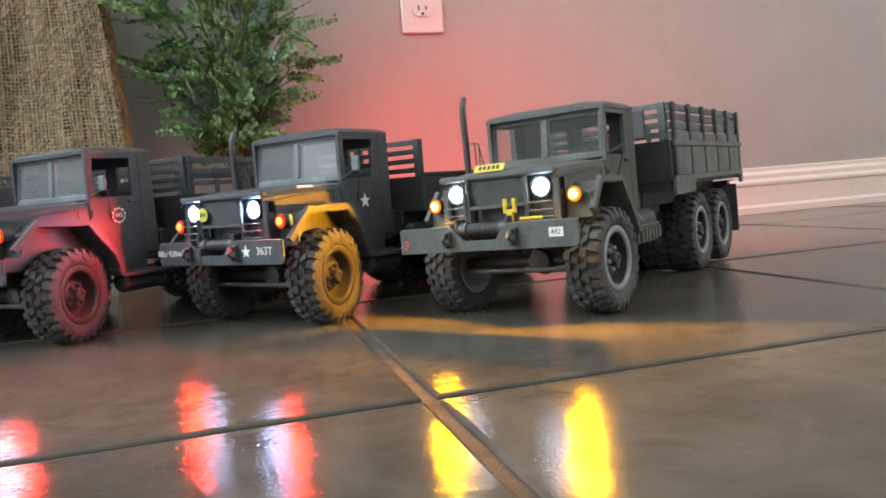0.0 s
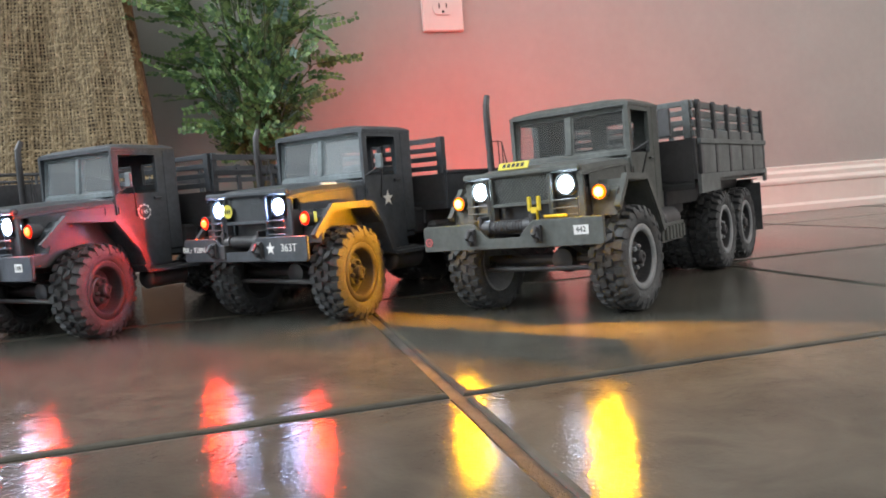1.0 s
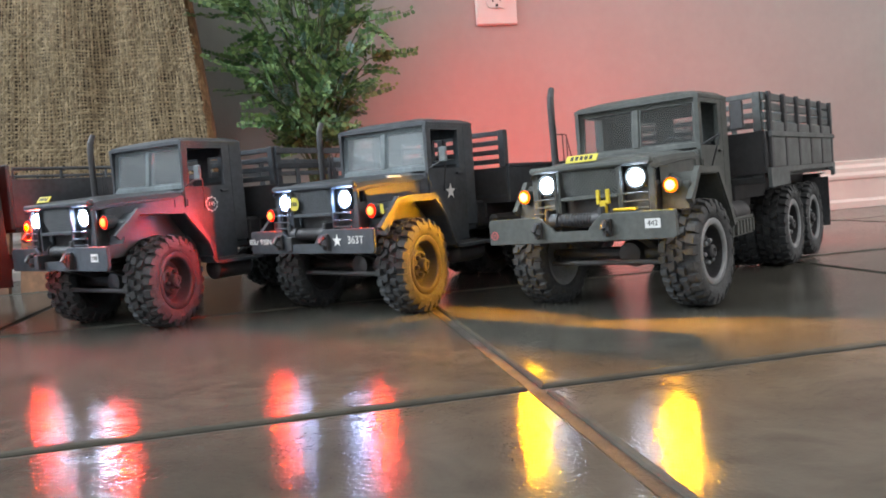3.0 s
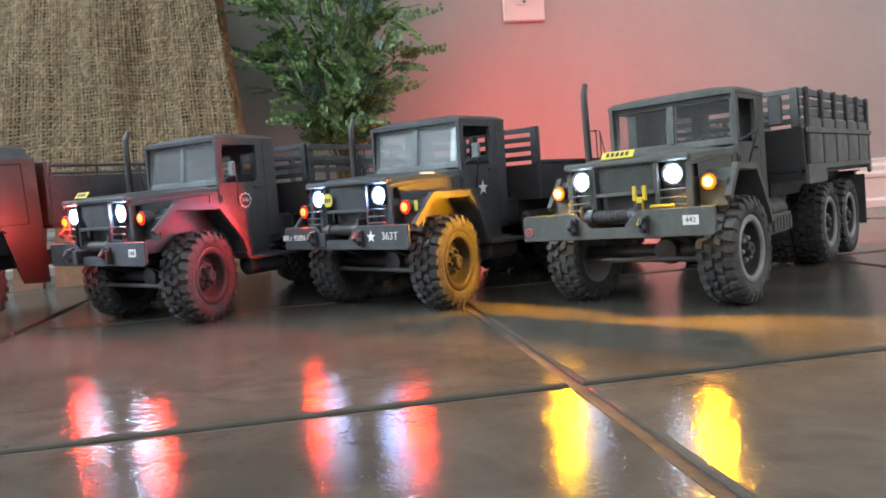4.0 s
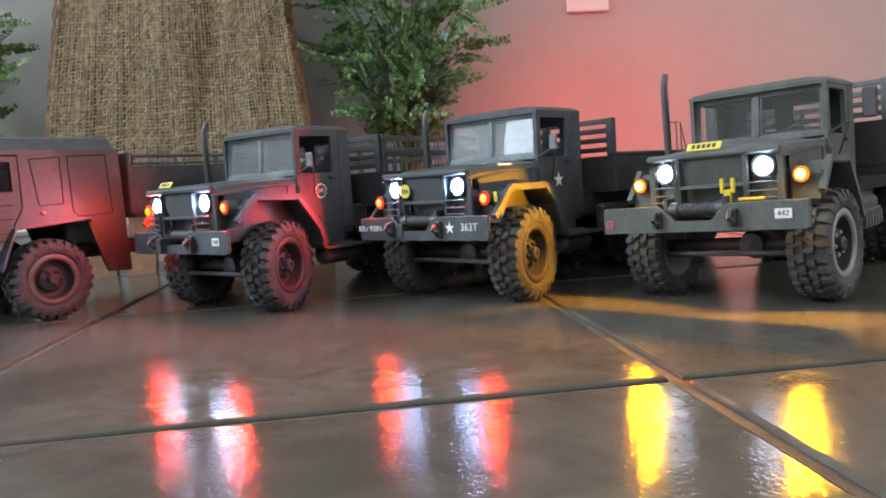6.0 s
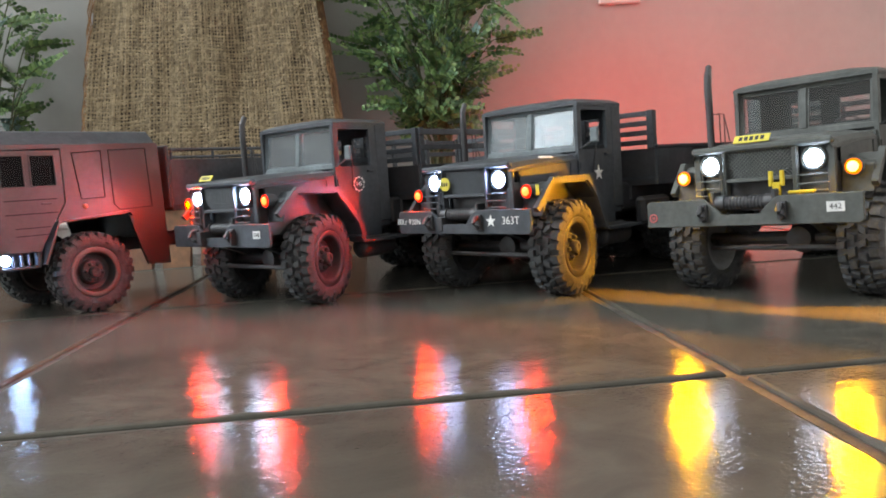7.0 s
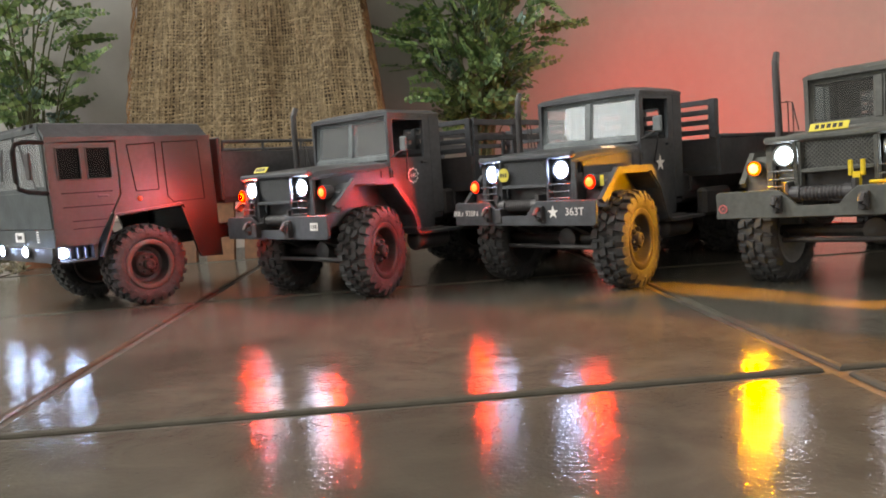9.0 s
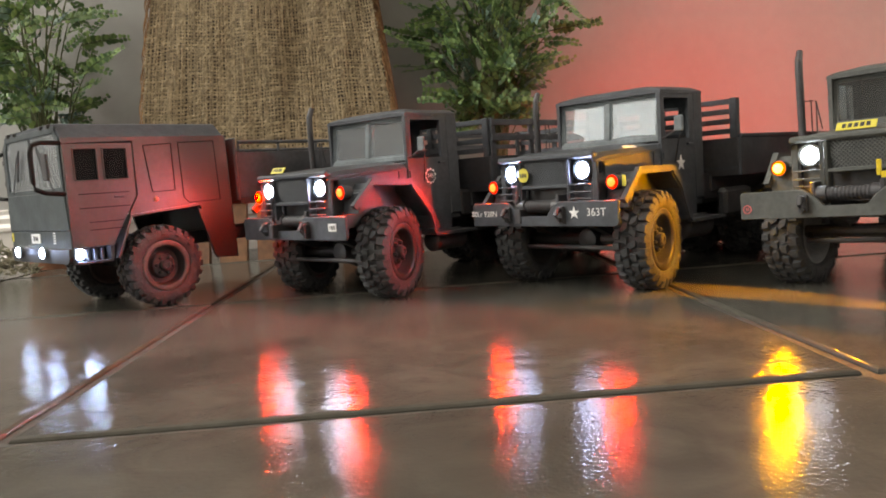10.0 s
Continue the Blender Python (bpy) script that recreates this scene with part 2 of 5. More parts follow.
MOSS = material("dried_moss", (0.24, 0.24, 0.16), 0.95, grain=0.6, scale=200, second=(0.30, 0.27, 0.20), bump=1.0, bscale=300)


def leaf_material(name, a, b):
    mat = bpy.data.materials.new(name)
    mat.use_nodes = True
    n, l = mat.node_tree.nodes, mat.node_tree.links
    p = n["Principled BSDF"]
    geo, ramp = n.new("ShaderNodeNewGeometry"), n.new("ShaderNodeValToRGB")
    e = ramp.color_ramp.elements
    e[0].position, e[1].position = 0.15, 0.9
    e[0].color, e[1].color = (*a, 1), (*b, 1)
    l.new(geo.outputs["Random Per Island"], ramp.inputs[0])
    l.new(ramp.outputs[0], p.inputs["Base Color"])
    p.inputs["Roughness"].default_value = 0.5
    thin, both = n.new("ShaderNodeBsdfTranslucent"), n.new("ShaderNodeMixShader")
    both.inputs[0].default_value = 0.06
    l.new(ramp.outputs[0], thin.inputs[0])
    l.new(p.outputs[0], both.inputs[1])
    l.new(thin.outputs[0], both.inputs[2])
    l.new(both.outputs[0], n["Material Output"].inputs[0])
    return mat


LEAF = leaf_material("leaf_green", (0.046, 0.110, 0.038), (0.175, 0.275, 0.090))
LEAFPALE = leaf_material("leaf_bluish", (0.08, 0.15, 0.13), (0.16, 0.25, 0.21))


# ---- mesh helpers ----
import collections


def part(name, bm, mat, parent=None, label="", smooth=False):
    """Links a bmesh as one mesh object under a thing or a part."""
    data = bpy.data.meshes.new(name)
    bmesh.ops.recalc_face_normals(bm, faces=bm.faces)
    if smooth:
        for f in bm.faces:
            f.smooth = True
    bm.to_mesh(data)
    bm.free()
    for m in mat if isinstance(mat, (list, tuple)) else (mat,):
        data.materials.append(m)
    ob = new(name, data)
    if parent is not None:
        ob.parent = parent
    if label:
        tagged(ob, label)
    return ob


def thing(name, m, label, category, group=""):
    ob = new(name)
    ob.matrix_world = m
    ob.empty_display_size = 0.02
    return tagged(ob, label, category, group)


def box(bm, x0, x1, y0, y1, z0, z1, bev=0.0006, m=None):
    vs = [bm.verts.new(((x0, x1)[i], (y0, y1)[j], (z0, z1)[k])) for i in (0, 1) for j in (0, 1) for k in (0, 1)]
    fs = [bm.faces.new([vs[i] for i in q]) for q in ((0, 1, 3, 2), (4, 6, 7, 5), (0, 4, 5, 1), (2, 3, 7, 6), (0, 2, 6, 4), (1, 5, 7, 3))]
    if bev:
        es = {e for f in fs for e in f.edges}
        out = bmesh.ops.bevel(bm, geom=list(es), offset=min(bev, 0.4 * min(abs(x1 - x0), abs(y1 - y0), abs(z1 - z0))), segments=1, affect="EDGES")
        vs = list({v for f in out["faces"] for v in f.verts})
    if m is not None:
        bmesh.ops.transform(bm, matrix=m, verts=vs)
    return vs


def boxed(*args, bev=0.0006, m=None):
    bm = bmesh.new()
    box(bm, *args, bev=bev, m=m)
    return bm


def prism(bm, pts, axis, a0, a1, bev=0.0):
    """A polygon in the two other axes, drawn out along one axis."""
    def at(p, a):
        return {"x": (a, p[0], p[1]), "y": (p[0], a, p[1]), "z": (p[0], p[1], a)}[axis]
    lo, hi = [bm.verts.new(at(p, a0)) for p in pts], [bm.verts.new(at(p, a1)) for p in pts]
    fs = [bm.faces.new(lo), bm.faces.new(hi)]
    k = len(pts)
    fs += [bm.faces.new((lo[i], lo[(i + 1) % k], hi[(i + 1) % k], hi[i])) for i in range(k)]
    if bev:
        bmesh.ops.bevel(bm, geom=list({e for f in fs for e in f.edges}), offset=bev, segments=1, affect="EDGES")


def sheet(bm, polys, axis, a0, a1):
    """Flat polygons that share their corners, joined into one plate with thickness."""
    def at(p, a):
        return {"x": (a, p[0], p[1]), "y": (p[0], a, p[1]), "z": (p[0], p[1], a)}[axis]
    lo, hi, count = {}, {}, collections.Counter()
    for poly in polys:
        for p in poly:
            if p not in lo:
                lo[p], hi[p] = bm.verts.new(at(p, a0)), bm.verts.new(at(p, a1))
        for p, q in zip(poly, poly[1:] + poly[:1]):
            count[frozenset((p, q))] += 1
    for poly in polys:
        bm.faces.new([lo[p] for p in poly])
        bm.faces.new([hi[p] for p in poly])
        for p, q in zip(poly, poly[1:] + poly[:1]):
            if count[frozenset((p, q))] == 1:
                bm.faces.new((lo[p], lo[q], hi[q], hi[p]))


def opening_plate(bm, x0, x1, z0, z1, wx0, wx1, wz0, wz1, y0, y1):
    """A plate along y with one rectangular opening."""
    A, B, C, D = (x0, z0), (x1, z0), (x1, z1), (x0, z1)
    a, b, c, d = (wx0, wz0), (wx1, wz0), (wx1, wz1), (wx0, wz1)
    sheet(bm, [(A, B, b, a), (B, C, c, b), (C, D, d, c), (D, A, a, d)], "y", y0, y1)


def band(bm, line, thick, y0, y1):
    """A bent sheet: a line in x and z with thickness, drawn out along y."""
    line = [Vector(p) for p in line]
    off = []
    for i, p in enumerate(line):
        d = (line[min(i + 1, len(line) - 1)] - line[max(i - 1, 0)]).normalized()
        off.append(p + Vector((d.y, -d.x)) * thick)
    prism(bm, [tuple(p) for p in line] + [tuple(p) for p in reversed(off)], "y", y0, y1)


def lathe(bm, profile, m, seg=32, close=False):
    """Turns (radius, height) round local z, then moves it by m."""
    rings = []
    for r, h in profile:
        rings.append([bm.verts.new(m @ Vector((r * math.cos(2 * math.pi * i / seg), r * math.sin(2 * math.pi * i / seg), h))) for i in range(seg)])
    for a, b in zip(rings, rings[1:]):
        for i in range(seg):
            bm.faces.new((a[i], a[(i + 1) % seg], b[(i + 1) % seg], b[i]))
    if close:
        bm.faces.new(rings[0])
        bm.faces.new(rings[-1])


def tube(bm, pts, r, seg=8):
    """A round bar along a line of points."""
    pts = [Vector(p) for p in pts]
    rs = r if isinstance(r, (list, tuple)) else [r] * len(pts)
    rings, up = [], Vector((0.3, 0.2, 1)).normalized()
    for i, p in enumerate(pts):
        d = (pts[min(i + 1, len(pts) - 1)] - pts[max(i - 1, 0)]).normalized()
        u = d.cross(up if abs(d.dot(up)) < 0.95 else Vector((1, 0, 0))).normalized()
        v = d.cross(u)
        rings.append([bm.verts.new(p + (u * math.cos(a) + v * math.sin(a)) * rs[i]) for a in (2 * math.pi * k / seg for k in range(seg))])
    for a, b in zip(rings, rings[1:]):
        for i in range(seg):
            bm.faces.new((a[i], a[(i + 1) % seg], b[(i + 1) % seg], b[i]))
    bm.faces.new(rings[0])
    bm.faces.new(rings[-1])


FX = pose(0, 0, 0, 0, 90, 0)      # local z turned to x
FY = pose(0, 0, 0, -90, 0, 0)     # local z turned to y


def at(x, y, z):
    return Matrix.Translation((x, y, z))


# ---- the room ----
def setting(name, bm, mat, label, category="wall"):
    return tagged(part(name, bm, mat), label, category, kind="structure")


def wall_with_window(name, axis, pos, thick, lo, hi, w0, w1, label, sill=0.9, head=2.0):
    """A wall with one window opening, w0 to w1 along it."""
    bm = bmesh.new()
    for a0, a1, z0, z1 in ((lo, w0, 0, HIGH), (w1, hi, 0, HIGH), (w0, w1, 0, sill), (w0, w1, head, HIGH)):
        if axis == "x":
            box(bm, pos, pos + thick, a0, a1, z0, z1, bev=0)
        else:
            box(bm, a0, a1, pos, pos + thick, z0, z1, bev=0)
    return setting(name, bm, ROOM, label)


setting("wall_north", boxed(WEST - 0.12, EAST + 0.12, NORTH, NORTH + 0.12, 0, HIGH, bev=0), WALLDIM, "off-white painted wall behind the model trucks, colour darkened to dim it")
wall_with_window("wall_south", "y", SOUTH - 0.12, 0.12, WEST - 0.12, EAST + 0.12, -1.62, -0.28, "off-white painted back wall with a window", 0.98, 2.02)
bm = bmesh.new()
for a0, a1, z0, z1 in ((SOUTH, -0.68, 0, HIGH), (-0.68, -0.16, 0, 0.98), (-0.68, -0.16, 2.02, HIGH), (-0.16, -0.11, 0, HIGH), (-0.11, 0.31, 0, 0.04), (-0.11, 0.31, 2.04, HIGH), (0.31, 0.34, 0, HIGH), (0.34, 0.76, 0, 0.98), (0.34, 0.76, 2.02, HIGH), (0.76, NORTH, 0, HIGH)):
    box(bm, WEST - 0.12, WEST, a0, a1, z0, z1, bev=0)
setting("wall_west", bm, ROOM, "off-white painted wall with a narrow glazed door between added windows")
wall_with_window("wall_east", "x", EAST, 0.12, SOUTH, NORTH, -1.72, -0.28, "off-white painted wall with a window", 0.78, 1.92)
setting("ceiling", boxed(WEST - 0.12, EAST + 0.12, SOUTH - 0.12, NORTH + 0.12, HIGH, HIGH + 0.1, bev=0), CEIL, "plain white ceiling", "ceiling")


def window_frame(name, axis, pos, w0, w1, sill=0.9, head=2.0):
    bm = bmesh.new()
    for a0, a1, z0, z1 in ((w0, w0 + 0.05, sill, head), (w1 - 0.05, w1, sill, head), (w0 + 0.05, w1 - 0.05, sill, sill + 0.05), (w0 + 0.05, w1 - 0.05, head - 0.05, head), ((w0 + w1) / 2 - 0.02, (w0 + w1) / 2 + 0.02, sill + 0.05, head - 0.05)):
        if axis == "x":
            box(bm, pos - 0.02, pos + 0.02, a0, a1, z0, z1, bev=0.003)
        else:
            box(bm, a0, a1, pos - 0.02, pos + 0.02, z0, z1, bev=0.003)
    return setting(name, bm, TRIM, "white window frame", "window")


window_frame("window_1", "x", WEST - 0.06, -0.11, 0.31, 0.04, 2.04)
# frames of the two added openings that carry the west fill
window_frame("fill_window_northwest", "x", WEST - 0.06, 0.34, 0.76, 0.98, 2.02)
window_frame("fill_window_southwest", "x", WEST - 0.06, -0.68, -0.16, 0.98, 2.02)
window_frame("window_3", "y", SOUTH - 0.06, -1.62, -0.28, 0.98, 2.02)
window_frame("window_2", "x", EAST + 0.06, -1.72, -0.28, 0.78, 1.92)

bm = bmesh.new()
y = NORTH
prism(bm, [(y, 0), (y - 0.017, 0), (y - 0.017, 0.012), (y - 0.0125, 0.017), (y - 0.0125, 0.052), (y - 0.015, 0.055), (y - 0.015, 0.060), (y - 0.010, 0.066), (y - 0.010, 0.074), (y - 0.006, 0.080), (y - 0.006, 0.086), (y, 0.088)], "x", WEST, EAST)
setting("baseboard", bm, TRIM, "cream painted moulded baseboard along the wall", "baseboard")


def wall_outlet():
    """A duplex outlet with its cover plate; x to the right, z up, the wall behind at y 0."""
    o = thing("wall_outlet", at(0.2575, NORTH, 0.4125), "white duplex power outlet on the painted wall", "outlet")
    bm = boxed(-0.0355, 0.0355, -0.006, 0, -0.058, 0.058, bev=0.0035)
    part("cover_plate", bm, PLATE, o)
    for s in (-1, 1):
        bm = bmesh.new()
        prof = [(0.017 * math.cos(a), 0.0135 * max(-0.82, min(0.82, math.sin(a) * 1.1)) + s * 0.0195) for a in (2 * math.pi * k / 28 for k in range(28))]
        prism(bm, prof, "y", -0.0085, -0.0055)
        socket = part("socket", bm, PLATE, o)
        for x, h in ((-0.0062, 0.0045), (0.0062, 0.0036)):
            part("slot", boxed(x - 0.0011, x + 0.0011, -0.0088, -0.0082, s * 0.0195 + 0.003 - h, s * 0.0195 + 0.003 + h, bev=0), DARK, socket)
        bm = bmesh.new()
        lathe(bm, [(0.0001, 0), (0.0024, 0), (0.0024, 0.0006), (0.0001, 0.0006)], at(0, -0.0082, s * 0.0195 - 0.0068) @ pose(0, 0, 0, 90, 0, 0), 14)
        part("slot", bm, DARK, socket)
    bm = bmesh.new()
    lathe(bm, [(0.0032, 0), (0.0030, 0.0008), (0.0001, 0.0010)], at(0, -0.006, 0) @ pose(0, 0, 0, 90, 0, 0), 16)
    part("screw", bm, PLATE, o)


wall_outlet()


# ---- the model trucks ----
def star_points(r, n=5, inner=0.40):
    return [((r if k % 2 == 0 else r * inner) * math.sin(math.pi * k / n), (r if k % 2 == 0 else r * inner) * math.cos(math.pi * k / n)) for k in range(2 * n)]


def lettering(name, text, size, m, mat, parent):
    """Raised letters in the built-in font, as a mesh; x along the text, y up."""
    cu = bpy.data.curves.new(name, "FONT")
    cu.body, cu.size, cu.extrude, cu.align_x, cu.align_y = text, size, 0.00012, "CENTER", "CENTER"
    tmp = bpy.data.objects.new(name, cu)
    data = bpy.data.meshes.new_from_object(tmp)
    bpy.data.objects.remove(tmp)
    data.name = name
    data.materials.append(mat)
    data.transform(m)
    ob = new(name, data)
    ob.parent = parent
    return ob


FACE = Matrix(((0, 0, 1, 0), (1, 0, 0, 0), (0, 1, 0, 0), (0, 0, 0, 1)))    # a drawing plane turned to face forward (+x)
SIDE = Matrix(((-1, 0, 0, 0), (0, 0, 1, 0), (0, 1, 0, 0), (0, 0, 0, 1)))   # turned to face the truck's left (+y)

TYRE_MESH = {}


def wheel_meshes(R, w):
    """Tyre, rim and hub of one wheel; its axle along y, the outer face towards +y."""
    key = (R, w)
    if key in TYRE_MESH:
        return TYRE_MESH[key]
    rng = random.Random(7)
    h = w / 2
    bm = bmesh.new()
    side = [(0.60, 0.60, 0), (0.62, 0.86, 0), (0.70, 0.97, 0), (0.775, 1.0, 0.0007), (0.835, 0.985, 0.0013), (0.895, 0.91, 0.0027), (0.912, 0.50, 0.0031)]
    inner = [(0.915, 0.42, 0.0031), (0.916, 0.05, 0.0031)]
    line = side + inner
    line = line + [(r, -y, d) for r, y, d in reversed(line)]
    n, cols = 26, 182
    def spot(ring, col, lift=0.0, shrink=1.0, mid=None, twist=0.0):
        """A point of the tyre's skin, or of a tread block's top when it is lifted."""
        r, y, d = line[ring]
        if mid is not None:
            col = mid[0] + (col - mid[0]) * shrink + twist * (y - mid[1])
            y = mid[1] + (y - mid[1]) * (1 - (1 - shrink) * 0.45)
        steep = max(0.0, min(1.0, (r - 0.775) / 0.125))
        a = 2 * math.pi * col / cols
        rad = r * R + d * lift * steep
        return bm.verts.new((rad * math.sin(a), y * h + math.copysign(d * lift * (1 - steep), y), rad * math.cos(a)))
    skin = [[spot(i, c) for c in range(cols)] for i in range(len(line))]
    taken = set()
    for k in range(n):
        for i0, i1, phase in ((3, 6, 0), (7, 8, 3), (9, 10, 0), (11, 14, 4)):
            if i1 - i0 == 3 and k % 2:
                i0, i1 = (i0 + 1, i1) if i0 == 3 else (i0, i1 - 1)
            wide = rng.choice((4, 4, 5))
            c0 = 7 * k + phase
            mid = (c0 + wide / 2, sum(line[i][1] for i in (i0, i1)) / 2)
            twist = rng.choice((-7.0, 5.5, 3.5, -4.5)) if i1 - i0 == 1 else rng.uniform(-2.0, 2.0)
            tall = rng.uniform(0.92, 1.05)
            tops = {(i, c): spot(i, c0 + c, tall, 0.86, mid, twist) for i in range(i0, i1 + 1) for c in range(wide + 1)}
            low = lambda i, c: skin[i][(c0 + c) % cols]
            for i in range(i0, i1):
                for c in range(wide):
                    taken.add((i, (c0 + c) % cols))
                    bm.faces.new((tops[i, c], tops[i, c + 1], tops[i + 1, c + 1], tops[i + 1, c]))
                for c in (0, wide):
                    bm.faces.new((low(i, c), low(i + 1, c), tops[i + 1, c], tops[i, c]))
            for i in (i0, i1):
                for c in range(wide):
                    bm.faces.new((low(i, c), low(i, c + 1), tops[i, c + 1], tops[i, c]))
    for i in range(len(line) - 1):
        for c in range(cols):
            if (i, c) not in taken:
                f = bm.faces.new((skin[i][c], skin[i][(c + 1) % cols], skin[i + 1][(c + 1) % cols], skin[i + 1][c]))
                f.smooth = i < 3 or i > 13
    tyre = bm
    bm = bmesh.new()
    lathe(bm, [(R * 0.625, h * 0.70), (R * 0.625, h * 0.88), (R * 0.600, h * 0.92), (R * 0.520, h * 0.90), (R * 0.495, h * 0.84), (R * 0.485, h * 0.60)], FY, 40)
    lathe(bm, [(R * 0.61, -h * 0.8), (R * 0.56, -h * 0.85), (R * 0.46, -h * 0.2), (R * 0.0001, -h * 0.15)], FY, 30)
    for f in bm.faces:
        f.smooth = True
    rim = bm
    bm = bmesh.new()
    lathe(bm, [(R * 0.487, h * 0.78), (R * 0.470, h * 0.40), (R * 0.44, h * 0.14), (R * 0.34, h * 0.10), (R * 0.30, h * 0.22), (R * 0.29, h * 0.42), (R * 0.26, h * 0.48), (R * 0.0001, h * 0.48)], FY, 36)
    for k in range(5):
        a = 2 * math.pi * (k + 0.5) / 5
        lathe(bm, [(R * 0.050, h * 0.05), (R * 0.050, h * 0.13), (R * 0.0001, h * 0.13)], at(R * 0.39 * math.cos(a), 0, R * 0.39 * math.sin(a)) @ FY, 8)
    dish = bm
    bm = bmesh.new()
    lathe(bm, [(R * 0.135, h * 0.46), (R * 0.130, h * 0.82), (R * 0.105, h * 0.90), (R * 0.060, h * 0.90), (R * 0.050, h * 0.84), (R * 0.0001, h * 0.84)], FY, 20)
    hub = bm
    bm = bmesh.new()
    lathe(bm, [(R * 0.048, h * 0.46), (R * 0.048, h * 0.66), (R * 0.024, h * 0.72), (R * 0.0001, h * 0.72)], at(R * 0.205, 0, 0) @ FY, 6)
    nuts = bm
    out = []
    for name, b in (("tyre", tyre), ("rim", rim), ("dish", dish), ("hub", hub), ("wheel_nut", nuts)):
        data = bpy.data.meshes.new(name)
        bmesh.ops.recalc_face_normals(b, faces=b.faces)
        b.to_mesh(data)
        b.free()
        out.append((name, data))
    TYRE_MESH[key] = out
    return out


def wheel(truck, x, y, R, w, rim_mat, spin=0, steer=0):
    """One wheel as a part of a truck, its pieces under it."""
    side = 1 if y > 0 else -1
    m = at(x, y, R * 0.985) @ pose(0, 0, 0, 0, 0, (0 if side > 0 else 180) + steer) @ pose(0, 0, 0, 0, spin, 0)
    tyre = None
    for name, data in wheel_meshes(R, w):
        mat = {"tyre": RUBBER, "rim": rim_mat, "dish": RIMDARK, "hub": CHASSIS, "wheel_nut": RIM if rim_mat is RIM else RIMDARK}[name]
        d = data
        if name != "tyre":
            key = (name, R, w, rim_mat.name)
            if key not in TYRE_MESH:
                TYRE_MESH[key] = data.copy()
                TYRE_MESH[key].materials.append(mat)
            d = TYRE_MESH[key]
        elif not data.materials:
            data.materials.append(mat)
        ob = new(name, d)
        if tyre is None:
            ob.parent, ob.matrix_local, tyre = truck, m, ob
            ob.name = "wheel"
        else:
            ob.parent = tyre
        if name == "wheel_nut":
            for k in range(1, 6):
                nut = new(name, d)
                nut.parent, nut.matrix_local = tyre, pose(0, 0, 0, 0, 60 * k, 0)
    return tyre


def lamp_dome(bm, x, y, z, r, depth, fine=True):
    prof = [(r, 0), (r * 0.97, depth * 0.35), (r * 0.75, depth * 0.75), (r * 0.4, depth * 0.95), (r * 0.0001, depth)]
    lathe(bm, prof if fine else [prof[0], prof[2], prof[4]], at(x, y, z) @ FX, 20 if fine else 8)


def bulb_light(parent, place, radius, power, colour, forward, spread=170, blend=0.12):
    """The light of one small bulb that shines forward out of its cup, just in front of its lens."""
    data = bpy.data.lights.new("bulb_light", "SPOT" if spread < 180 else "POINT")
    data.energy, data.color, data.shadow_soft_size = power, colour, radius
    if spread < 180:
        data.spot_size, data.spot_blend = radians(spread), blend
    ob = new("bulb_light", data)
    ob.parent, ob.matrix_local = parent, look(place, Vector(place) + Vector(forward))
    return ob


